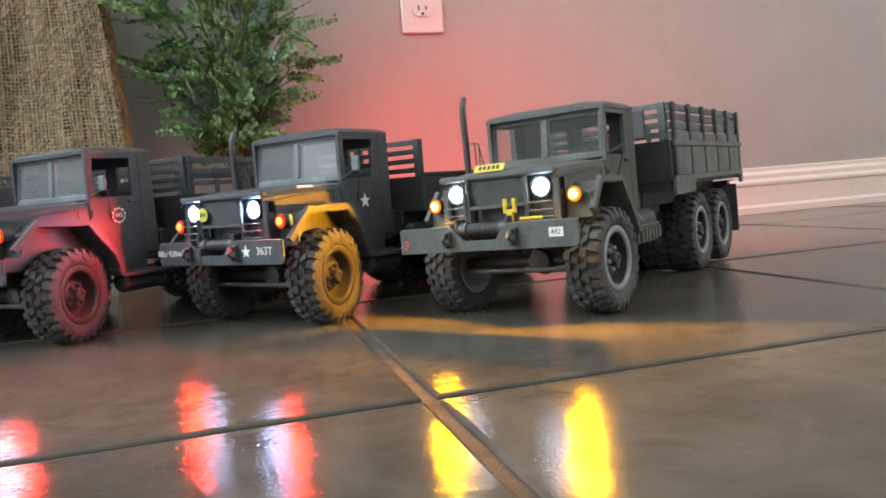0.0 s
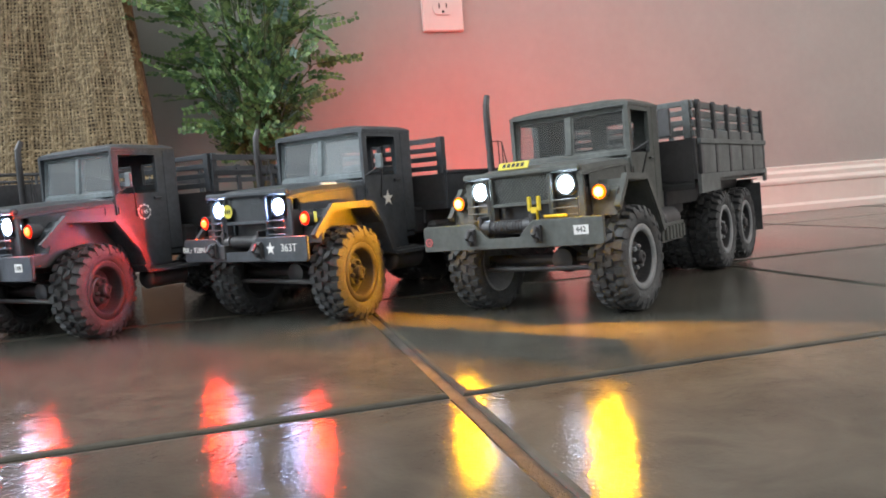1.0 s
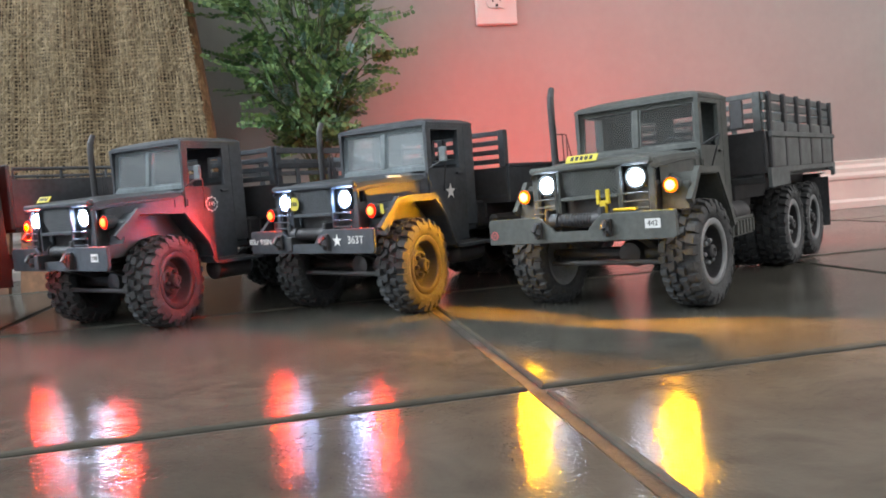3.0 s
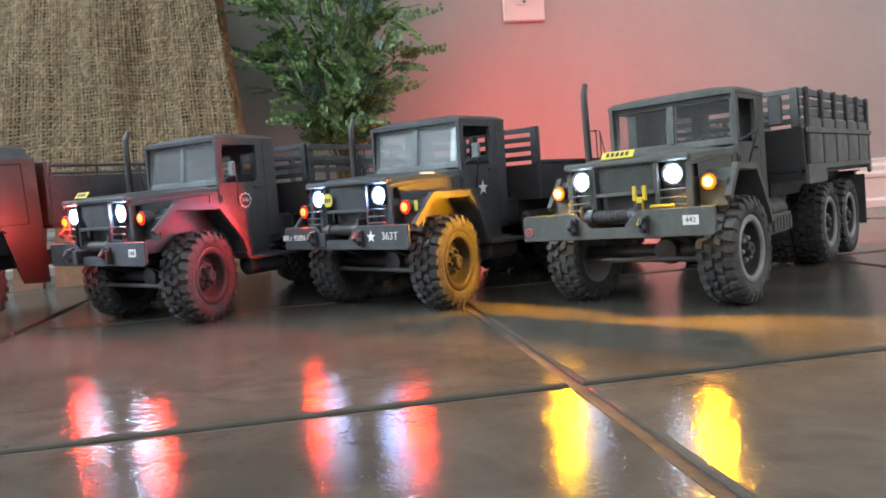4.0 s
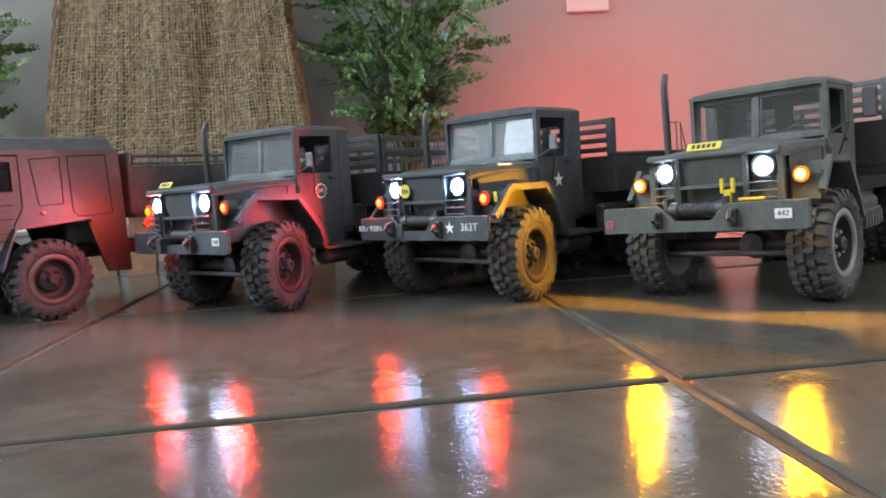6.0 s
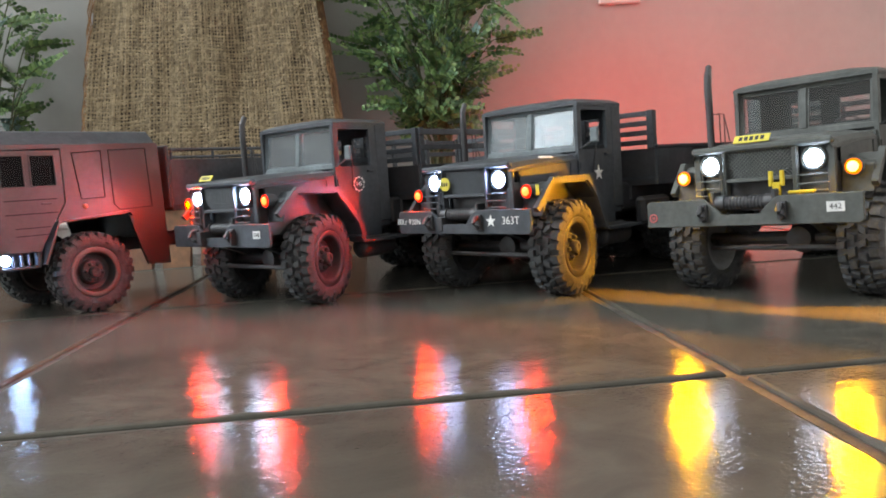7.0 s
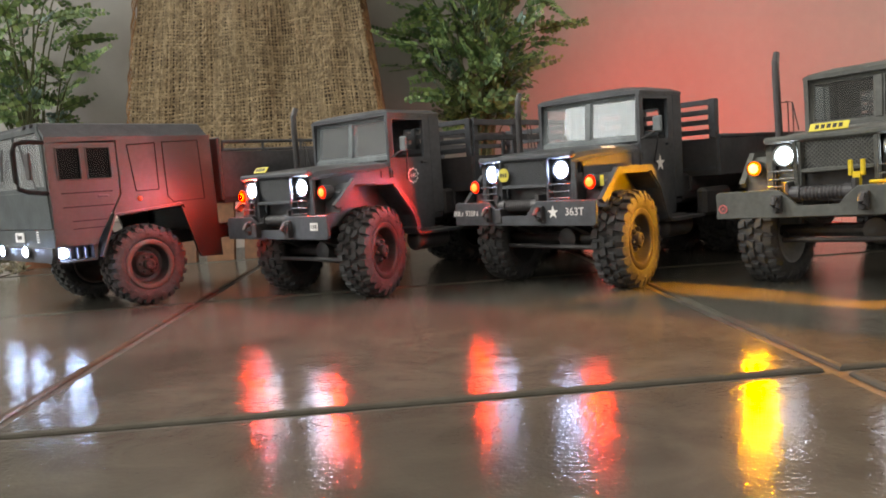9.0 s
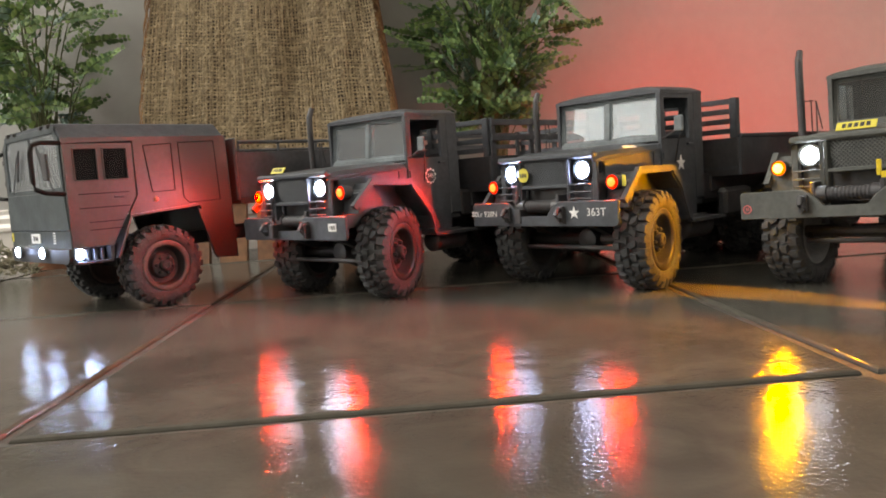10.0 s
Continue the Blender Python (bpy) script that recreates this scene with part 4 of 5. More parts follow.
            for k in range(n):
                x = bx0 - 0.006 - (bx0 - bx1 - 0.012) * k / (n - 1)
                wdt = 0.0046
                part("stake", boxed(x - wdt, x + wdt * 0.3, *sorted((s * hb, s * (hb + 0.0030))), 0.0880, top, bev=0.0005), CHASSIS, panel)
                if k < n - 1:
                    gap = (bx0 - bx1 - 0.012) / (n - 1)
                    for za, zb, proud in ((0.0880, 0.1120, 0.0026), (0.1165, 0.1240, 0.0022)):
                        part("board", boxed(x - gap + 0.0024, x - 0.0056, *sorted((s * hb, s * (hb + proud))), za, zb, bev=0.0004), bed_paint, panel)
            for z in (0.1180, 0.1258, 0.1336, 0.1414):
                part("rack_slat", boxed(bx1, bx0, y0, y1, z, z + 0.0058, bev=0.0004), bed_paint, panel)
        elif bed["rack"]:
            for k in range(5):
                x = bx0 - 0.004 - (bx0 - bx1 - 0.008) * k / 4
                part("stake", boxed(x - 0.0030, x + 0.0030, y0, y1, low, top, bev=0.0004), bed_paint, panel)
            for z in (0.1195, 0.1330):
                part("rack_slat", boxed(bx1, bx0, *sorted((s * hb, s * (hb + 0.0018))), z, z + 0.0052, bev=0.0004), bed_paint, panel)
        else:
            part("top_rail", boxed(bx1, bx0, *sorted((s * (hb - 0.004), s * (hb + 0.001))), low, low + 0.003, bev=0.0005), bed_paint, panel)
    # headboard with slats
    hx0, hx1 = bx0, bx0 - 0.0030
    board = part("headboard", boxed(hx1, hx0, -hb + 0.0025, hb - 0.0025, 0.0760, low, bev=0.0004), CHASSIS, T)
    for y in ((-hb + 0.0055, hb - 0.0055) if bed["stakes"] else (-hb + 0.0055, 0.0, hb - 0.0055)):
        part("post", boxed(hx1 - 0.002, hx0 + 0.0015, y - 0.0030, y + 0.0030, low, top, bev=0.0005), bed_paint, board)
    n = bed["slats"]
    step = (top - low) / n
    for k in range(n):
        z = low + step * (k + 0.42)
        part("slat", boxed(hx1, hx0, -hb + 0.0025, hb - 0.0025, z, z + step * 0.58 - 0.0004, bev=0.0004), bed_paint, board)
    board2 = part("tailgate", boxed(bx1 - 0.003, bx1, -hb, hb, 0.0800, low, bev=0.0005), bed_paint, T)
    if bed["stakes"] or bed["rack"]:
        for k in range(3):
            z = low + (top - low) * (k + 0.45) / 3
            part("slat", boxed(bx1 - 0.003, bx1, -hb, hb, z, z + 0.005, bev=0.0004), bed_paint, board2)
        for y in (-0.069, -0.023, 0.023, 0.069):
            part("post", boxed(bx1 - 0.0055, bx1 - 0.003, y - 0.003, y + 0.003, low, top, bev=0.0004), bed_paint, board2)
    for s in (-1, 1):
        bm = boxed(bx1 - 0.006, bx1 + 0.004, s * 0.052 - 0.0085, s * 0.052 + 0.0085, 0.0640, 0.0780, bev=0.001)
        tail = part("tail_lamp", bm, CHASSIS, T)
        bm = bmesh.new()
        lathe(bm, [(0.0045, 0), (0.0046, 0.0025), (0.0030, 0.0045), (0.0001, 0.0055)], at(bx1 - 0.006, s * 0.052, 0.071) @ pose(0, 0, 0, 0, -90, 0), 10)
        part("lens", bm, TAIL, tail, "lit red tail lens", True)
        bulb_light(tail, (bx1 - 0.0150, s * 0.052, 0.071), 0.0030, marks["tail"], TAILLIGHT, (-1, 0, 0.15), 172, 0.6)
        # unseen plate added over the lamp to cut its upward light
        part("light_block", boxed(bx1 - 0.0190, bx1 - 0.0045, s * 0.052 - 0.0095, s * 0.052 + 0.0095, 0.0768, 0.0780, bev=0.0003), CHASSIS, tail)
        part("mud_flap", boxed(bx1 + 0.016, bx1 + 0.0175, *sorted((s * 0.048, s * 0.072)), 0.0250, 0.0740, bev=0.0004), RUBBER, T)
    marks["make"](T, bumper, bumper_x)
    return T


def bars(parent, name, mat, m, rows):
    """Unreadable writing: small flat bars, (x, y, width, height) in a drawing plane."""
    bm = bmesh.new()
    for x, y, w, h in rows:
        box(bm, x - w / 2, x + w / 2, y - h / 2, y + h / 2, 0, 0.00018, bev=0, m=m)
    return part(name, bm, mat, parent)


def disc(parent, name, mat, m, r, thick=0.0005, seg=26, inner=0.0):
    bm = bmesh.new()
    if inner:
        lathe(bm, [(inner, 0), (inner, thick), (r, thick), (r, 0)], m, seg)
    else:
        lathe(bm, [(0.00005, 0), (r, 0), (r, thick), (0.00005, thick)], m, seg)
    return part(name, bm, mat, parent)


def tag_bars(parent, name, m, w, h, text=None):
    plate = part(name, boxed(-w / 2, w / 2, -h / 2, h / 2, 0, 0.0004, bev=0, m=m), WHITE, parent)
    if text:
        lettering("lettering", text, h * 0.78, m @ at(0, 0, 0.0005), INK, plate)
    else:
        bars(plate, "lettering", INK, m @ at(0, 0, 0.0004), [(-w * 0.27, 0, w * 0.08, h * 0.5), (0, 0, w * 0.15, h * 0.5), (w * 0.27, 0, w * 0.15, h * 0.5)])
    return plate


def yellow_plate(T, x, y, w, h, tilt):
    m = at(x, y, 0.1052) @ pose(0, 0, 0, 0, tilt, 0) @ FACE
    plate = part("yellow_plate", boxed(-w / 2, w / 2, -h / 2, h / 2, 0, 0.0008, bev=0.0002, m=m), PLATEYEL, T, "small yellow plate")
    bars(plate, "lettering", INK, m @ at(0, 0, 0.0008), [(-w * 0.30 + w * 0.15 * k, 0, w * 0.10, h * 0.52) for k in range(5)])


def marks_a(T, bumper, bx):
    tag_bars(bumper, "white_tag", at(bx + 0.0002, 0.0510, 0.0602) @ FACE, 0.0100, 0.0060, "442")
    d = disc(bumper, "round_emblem", PINK, at(bx + 0.0001, -0.0672, 0.0570) @ FX, 0.0030, inner=0.0022)
    bars(d, "emblem_bars", PINK, at(bx + 0.0002, -0.0672, 0.0570) @ FACE, [(-0.0006, 0, 0.0006, 0.0022), (0.0006, 0, 0.0006, 0.0022)])
    yellow_plate(T, 0.0415, -0.0045, 0.0235, 0.0062, -38)


def marks_b(T, bumper, bx):
    bm = bmesh.new()
    prism(bm, [(0.0315 + y, 0.0598 + z) for y, z in star_points(0.0048)], "x", bx + 0.0001, bx + 0.0004)
    part("star", bm, WHITE, bumper)
    lettering("lettering", "363T", 0.0078, at(bx + 0.0003, 0.0502, 0.0600) @ FACE, WHITE, bumper)
    lettering("lettering", "80Lr 928N", 0.0062, at(bx + 0.0003, -0.0560, 0.0596) @ FACE, WHITE, bumper)
    bm = bmesh.new()
    prism(bm, [(-0.0640 - y, 0.0892 + z) for y, z in star_points(0.0066)], "y", 0.0493, 0.0497)
    part("star", bm, WHITE, T)
    d = disc(T, "round_sign", PLATEYEL, at(0.0452, -0.0185, 0.0880) @ FX, 0.0052)
    bars(d, "lettering", INK, at(0.0458, -0.0185, 0.0880) @ FACE, [(-0.0024, 0, 0.0014, 0.0030), (0, 0, 0.0014, 0.0030), (0.0024, 0, 0.0014, 0.0030)])
    bars(T, "lettering", WHITE, at(0.0, 0.0456, 0.1034) @ pose(0, 0, 0, 40, 0, 180), [(-0.0070 + 0.0028 * k, 0.0006, 0.0020, 0.0028) for k in range(6)])
    bars(T, "marker_plate", PLATEYEL, at(0.0345, 0.0625, 0.0805) @ FACE, [(0, 0, 0.0030, 0.0075)])


def marks_c(T, bumper, bx):
    tag_bars(bumper, "white_tag", at(bx + 0.0002, 0.0510, 0.0600) @ FACE, 0.0088, 0.0058)
    m = at(-0.0628, 0.0493, 0.0930) @ SIDE
    bm = bmesh.new()
    n = 40
    out = [(0.0062 + 0.0005 * (1 if math.sin(10 * 2 * math.pi * k / n) > 0 else -1)) for k in range(n)]
    ring = [[bm.verts.new(m @ Vector((r * math.cos(2 * math.pi * k / n), r * math.sin(2 * math.pi * k / n), 0.0003))) for k, r in enumerate(rs)] for rs in (out, [0.0052] * n)]
    for k in range(n):
        bm.faces.new((ring[0][k], ring[0][(k + 1) % n], ring[1][(k + 1) % n], ring[1][k]))
    badge = part("round_badge", bm, WHITE, T)
    lettering("lettering", "145", 0.0050, m @ at(0, 0, 0.0003), WHITE, badge)
    yellow_plate(T, 0.0415, -0.0180, 0.0165, 0.0055, -38)


def bed_kind(stakes, rack, top, low, slats):
    return {"stakes": stakes, "rack": rack, "top": top, "low": low, "slats": slats}


def facing(x, y, back):
    return pose(x, y, 0, 0, 0, back + 180)


ARCH_A = [(0.0330, 0.0690), (0.0168, 0.0882), (-0.0185, 0.0872), (-0.0388, 0.0605), (-0.0460, 0.0480), (-0.0500, 0.0475)]
ARCH_B = [(0.0385, 0.0640), (0.0192, 0.0838), (-0.0215, 0.0838), (-0.0340, 0.0710), (-0.0440, 0.0465), (-0.0480, 0.0440)]
ARCH_C = [(0.0355, 0.0710), (0.0170, 0.0890), (-0.0215, 0.0870), (-0.0425, 0.0612), (-0.0465, 0.0485), (-0.0500, 0.0465)]
cargo_truck(facing(0.1304, 0.1885, 40.6) @ pose(0, 0, 0, 1.4, 0, 0), "olive-grey model army truck with stake bed and lit amber signals", OLIVE, 0.0615, RIM, AMBER, (0.0550, 0.0825), bed_kind(True, False, 0.1478, 0.1170, 4), 0.1668, 0.3500, ARCH_A, 0.0690, -3, 0.003,
            {"step": True, "track": 0.0562, "shift": -0.0030, "bed": BEDGREY, "bracket": YELLOW, "square_mirror": True, "head": HEAD, "power": 2.8, "far_power": 2.1, "spread": 156, "splay": 0.40, "dip": 0.16, "tail": 1.6, "make": marks_a})
cargo_truck(facing(-0.0530, 0.2868, 40.5), "charcoal model army truck with white stars and a slatted headboard", CHAR, 0.0510, RIMDARK, REDLAMP, (0.0560, 0.0798), bed_kind(False, False, 0.1385, 0.1065, 4), 0.1565, 0.3500, ARCH_B, 0.0680, 9, -0.003,
            {"frame": GREY, "track": 0.0560, "head": HEADMID, "power": 0.80, "spread": 164, "tail": 4.8, "make": marks_b})
cargo_truck(facing(-0.2467, 0.3313, 45.0), "charcoal model army truck with round white door badge, racked bed", CHAR, 0.0470, RIMDARK, REDLAMP, (0.0530, 0.0850), bed_kind(False, True, 0.1395, 0.1065, 4), 0.1610, 0.3500, ARCH_C, 0.0660, 18, -0.0075,
            {"frame": GREY, "track": 0.0535, "head": HEADHIGH, "power": 0.75, "far_power": 0.55, "spread": 170, "far_spread": 180, "tail": 0.6, "make": marks_c})


def cabover_truck(m):
    """A flat-fronted army truck with the cab over its front wheels; x forward from the front axle."""
    T = thing("model_truck", m, "dark camouflage cab-over model army truck with lit front lamps", "model truck", "row of model trucks")
    R, w, hw, fx, bx = 0.0342, 0.026, 0.066, 0.0755, -0.068
    for s in (-1, 1):
        part("chassis_rail", boxed(-0.310, 0.060, s * 0.021 - 0.003, s * 0.021 + 0.003, 0.046, 0.058), CHASSIS, T)
        # side of the cab: plates round the door, its two windows and the wheel arch
        bm = bmesh.new()
        y0, y1 = sorted((s * (hw - 0.0025), s * hw))
        prism(bm, [(0.0745, 0.1415), (0.0745, 0.1372), (0.0190, 0.1385), (0.0190, 0.0945), (0.0265, 0.0815), (0.0270, 0.0772), (-0.0330, 0.0812), (-0.0445, 0.0420), (-0.0475, 0.0345), (bx - 0.001, 0.0330), (bx, 0.060), (bx + 0.002, 0.1420)], "y", y0, y1)
        side = part("cab_side", bm, CAMO, T)
        bm = bmesh.new()
        xs = (0.0200, 0.0252, 0.0445, 0.0492, 0.0672, 0.0745)
        lower = ((0.0745, 0.0570), (0.0430, 0.0560), (0.0205, 0.0940), *[(x, 0.1080) for x in xs])
        posts = [tuple((x, z) for x, z in ((a, 0.1080), (b, 0.1080), (b, 0.1330), (a, 0.1330))) for a, b in zip(xs[::2], xs[1::2])]
        head = (*[(x, 0.1330) for x in xs], (0.0745, 0.1368), (0.0200, 0.1368))
        sheet(bm, [lower, *posts, head], "y", y0, y1)
        door = part("door", bm, CAMO, T)
        for x0, x1 in ((0.0252, 0.0445), (0.0492, 0.0672)):
            p = part("pane", boxed(x0, x1, *sorted((s * (hw - 0.0018), s * (hw - 0.0012))), 0.1080, 0.1330, bev=0), DOORGLASS, door)
            p.visible_shadow = False
            bm = bmesh.new()
            for a, b, c, d in ((x0, x1, 0.1074, 0.1086), (x0, x1, 0.1324, 0.1336), (x0 - 0.0006, x0 + 0.0006, 0.1086, 0.1324), (x1 - 0.0006, x1 + 0.0006, 0.1086, 0.1324)):
                box(bm, a, b, *sorted((s * hw, s * (hw + 0.0010))), c, d, bev=0.0003)
            part("window_rubber", bm, CAMO, door)
        bm = bmesh.new()
        box(bm, 0.0300, 0.0385, *sorted((s * hw, s * (hw + 0.0012))), 0.0932, 0.0950, bev=0.0004)
        part("door_handle", bm, CHASSIS, door)
        # thin black bars paint the shadow inside the door's pressed grooves
        bm = bmesh.new()
        for x0, x1, z0, z1 in ((0.0260, 0.0660, 0.0862, 0.0870), (0.0260, 0.0660, 0.0972, 0.0980), (0.0330, 0.0600, 0.0690, 0.0697), (0.0330, 0.0600, 0.0750, 0.0757)):
            box(bm, x0, x1, *sorted((s * hw, s * (hw + 0.0006))), z0, z1, bev=0)
        part("door_groove_shade", bm, DARK, door)
        for z in (0.1300, 0.1120, 0.0870, 0.0640):
            part("hinge", boxed(0.0735, 0.0750, *sorted((s * hw, s * (hw + 0.0012))), z - 0.0022, z + 0.0022, bev=0.0003), CAMO, door)
        # pressed panels behind the door; near-black lines stand for their grooves' shadow
        for pts in ([(0.0105, 0.1345), (-0.0140, 0.1360), (-0.0140, 0.0965), (0.0060, 0.0960)], [(-0.0205, 0.1365), (-0.0540, 0.1375), (-0.0560, 0.0860), (-0.0260, 0.0850), (-0.0215, 0.0900)]):
            bm = bmesh.new()
            for a, b in zip(pts, pts[1:] + pts[:1]):
                tube(bm, [(a[0], s * hw, a[1]), (b[0], s * hw, b[1])], 0.0005, 5)
            part("panel_groove_shade", bm, DARK, side)
        # arch flare, marker lamp
        bm = bmesh.new()
        band(bm, [(0.0400, 0.0450), (0.0270, 0.0772), (-0.0330, 0.0820), (-0.0350, 0.0790)], 0.0018, *sorted((s * (hw - 0.010), s * (hw + 0.0035))))
        part("arch_flare", bm, CAMO, side)
        bm = bmesh.new()
        lathe(bm, [(0.0022, 0), (0.0020, 0.0010), (0.0012, 0.0016), (0.0001, 0.0018)], at(0.0037, s * hw, 0.0898) @ pose(0, 0, 0, -90 * s, 0, 0), 16)
        part("side_marker", bm, MARK, side, "small pale red side marker", True)
        # lower front corner with its lamp
        bm = bmesh.new()
        prism(bm, [(0.0745, 0.0560), (fx, 0.0480), (0.0700, 0.0440), (0.0430, 0.0430), (0.0405, 0.0450), (0.0430, 0.0550)], "y", *sorted((s * (hw - 0.017), s * (hw - 0.013))))
        for x0, x1 in ((0.0418, 0.0450), (0.0718, 0.0738)):
            box(bm, x0, x1, *sorted((s * (hw - 0.013), s * (hw - 0.002))), 0.0450, 0.0556, bev=0.0004)
        box(bm, 0.0425, 0.0715, *sorted((s * (hw - 0.013), s * (hw - 0.002))), 0.0430, 0.0452, bev=0.0004)
        for k in range(3):
            box(bm, 0.0480 + 0.006 * k, 0.0500 + 0.006 * k, *sorted((s * (hw - 0.013), s * (hw - 0.008))), 0.0452, 0.0540, bev=0.0004)
        corner = part("corner_step", bm, RIMDARK, T)
        bm = bmesh.new()
        lathe(bm, [(0.0040, 0), (0.0038, 0.0012), (0.0024, 0.0022), (0.0001, 0.0026)], at(0.0690, s * 0.0632, 0.0512) @ pose(0, 0, 0, 0, 0, s * 55) @ pose(0, 0, 0, 0, -18, 0) @ FX, 18)
        part("corner_lamp", bm, FOG, corner, "lit white corner lamp", True)
        # looped mirror frame by the windscreen
        bm = bmesh.new()
        y, fwd = (hw + 0.006, 0.0995) if s > 0 else (-hw - 0.020, 0.0860)
        tube(bm, [(0.0755, s * (hw - 0.001), 0.0985), (fwd - 0.008, y, 0.1000), (fwd - 0.001, y, 0.1030), (fwd, y, 0.1080), (fwd, y, 0.1300), (fwd - 0.002, y, 0.1355), (fwd - 0.008, y, 0.1375), (0.0745, s * (hw - 0.002), 0.1375)], 0.0018, 8)
        mirror = part("mirror_frame", bm, DARK, T)
        part("mirror", boxed(fwd - 0.0105, fwd - 0.0085, y - 0.0050, y + 0.0050, 0.1090, 0.1290, bev=0.0008), CHASSIS, mirror)
    # front: lower panel, windscreen with a middle post, number panel
    bm = bmesh.new()
    prism(bm, [(-0.0655, 0.0705), (0.0655, 0.0705), (0.0622, 0.1006), (-0.0622, 0.1006)], "x", fx - 0.003, fx, bev=0.0005)
    front = part("front_panel", bm, DUSK, T)
    part("front_lower", boxed(fx - 0.003, fx - 0.0005, -0.0655, 0.0655, 0.0500, 0.0700), DUSK, T)
    tag = part("number_panel", boxed(fx - 0.0003, fx + 0.0004, -0.0155, 0.0040, 0.0600, 0.0680, bev=0), WHITE, front)
    bars(tag, "lettering", INK, at(fx + 0.0004, -0.0055, 0.0640) @ FACE, [(-0.0040, 0, 0.0022, 0.0040), (0.0, 0, 0.0026, 0.0030), (0.0035, 0, 0.0026, 0.0030)])
    bars(front, "lettering", WHITE, at(fx - 0.0004, 0.0330, 0.0635) @ FACE, [(0, -0.003 + 0.002 * k, 0.0050, 0.0012) for k in range(5)])
    bars(front, "marker", PLATEYEL, at(fx - 0.0004, -0.0620, 0.0650) @ FACE, [(0, 0, 0.0040, 0.0075)])
    bm = bmesh.new()
    lean = at(fx - 0.0005, 0, 0.1006)
    for a, b, c, d in ((-0.0622, 0.0622, 0, 0.0035), (-0.0560, 0.0560, 0.0455, 0.0505), (-0.0015, 0.0015, 0.0035, 0.0455)):
        box(bm, -0.0025, 0, a, b, c, d, bev=0.0004, m=lean)
    for s in (-1, 1):
        prism(bm, [(s * 0.0622, 0.1006), (s * 0.0580, 0.1006), (s * 0.0560, 0.1395), (s * 0.0480, 0.1505), (s * 0.0520, 0.1512), (s * 0.0612, 0.1415)], "x", fx - 0.003, fx - 0.0005)
    screen = part("windscreen_frame", bm, DUSK, T)
    for s in (-1, 1):
        bm = bmesh.new()
        prism(bm, [(s * 0.0015, 0.1041), (s * 0.0580, 0.1041), (s * 0.0562, 0.1400), (s * 0.0515, 0.1461), (s * 0.0015, 0.1461)], "x", fx - 0.0022, fx - 0.0016)
        p = part("pane", bm, HAZYGLASS, screen)
        p.visible_shadow = False
        bm = bmesh.new()
        tube(bm, [(fx + 0.0005, s * 0.044, 0.1020), (fx + 0.0010, s * 0.026, 0.1330)], 0.0006, 5)
        tube(bm, [(fx + 0.0010, s * 0.030, 0.1120), (fx + 0.0010, s * 0.020, 0.1380)], 0.0008, 5)
        part("wiper", bm, CHASSIS, screen)
    # roof with sloping sides
    bm = bmesh.new()
    prof = [(-hw, 0.1415), (-0.0530, 0.1525), (-0.0500, 0.1535), (0.0500, 0.1535), (0.0530, 0.1525), (hw, 0.1415), (hw - 0.003, 0.1412), (0.051, 0.1500), (-0.051, 0.1500), (-hw + 0.003, 0.1412)]
    prism(bm, prof, "x", bx + 0.004, fx - 0.0015)
    part("roof", bm, CHAR, T)
    for y in (-0.045, -0.030, 0.030, 0.045):
        part("roof_clip", boxed(fx - 0.004, fx + 0.001, y - 0.002, y + 0.002, 0.1500, 0.1530, bev=0.0004), CHASSIS, T)
    part("cab_back", boxed(bx, bx + 0.003, -hw + 0.003, hw - 0.003, 0.050, 0.1410, bev=0.0006), CAMO, T)
    part("cab_floor", boxed(bx + 0.003, 0.072, -hw + 0.012, hw - 0.012, 0.0800, 0.0830, bev=0), CHASSIS, T)
    for y in (-0.034, 0.034):
        bm = boxed(0.000, 0.030, y - 0.016, y + 0.016, 0.083, 0.100, bev=0.003)
        box(bm, -0.008, 0.002, y - 0.016, y + 0.016, 0.098, 0.130, bev=0.003)
        part("seat", bm, SEAT, T)
    part("dashboard", boxed(0.058, 0.072, -0.060, 0.060, 0.090, 0.104, bev=0.002), SEAT, T)
    # bumper with fog lamps
    bm = bmesh.new()
    prism(bm, [(-0.0600, 0.0440), (0.0600, 0.0440), (0.0640, 0.0490), (0.0640, 0.0560), (-0.0640, 0.0560), (-0.0640, 0.0490)], "x", fx - 0.004, fx + 0.0015, bev=0.0005)
    part("bumper", bm, CHASSIS, T)
    for y in (-0.0380, 0.0170):
        bm = bmesh.new()
        lathe(bm, [(0.0001, -0.004), (0.0048, -0.004), (0.0055, 0.0), (0.0055, 0.0010), (0.0044, 0.0012)], at(fx + 0.0035, y, 0.0528) @ FX, 20)
        lampo = part("front_lamp", bm, CHROME, T)
        bm = bmesh.new()
        lamp_dome(bm, fx + 0.0042, y, 0.0528, 0.0043, 0.0022)
        part("lens", bm, FOG, lampo, "lit white lamp lens", True)
    # bed with a low rail
    part("bed_floor", boxed(-0.300, -0.078, -0.063, 0.063, 0.0800, 0.0850), CHASSIS, T)
    for s in (-1, 1):
        side = part("bed_side", boxed(-0.300, -0.078, *sorted((s * 0.0610, s * 0.0640)), 0.0850, 0.1270), CHAR, T)
        bm = bmesh.new()
        tube(bm, [(-0.081, s * 0.0625, 0.1270), (-0.081, s * 0.0625, 0.1360), (-0.298, s * 0.0625, 0.1360), (-0.298, s * 0.0625, 0.1270)], 0.0016, 8)
        for x in (-0.125, -0.170, -0.215, -0.258):
            tube(bm, [(x, s * 0.0625, 0.1270), (x, s * 0.0625, 0.1360)], 0.0014, 8)
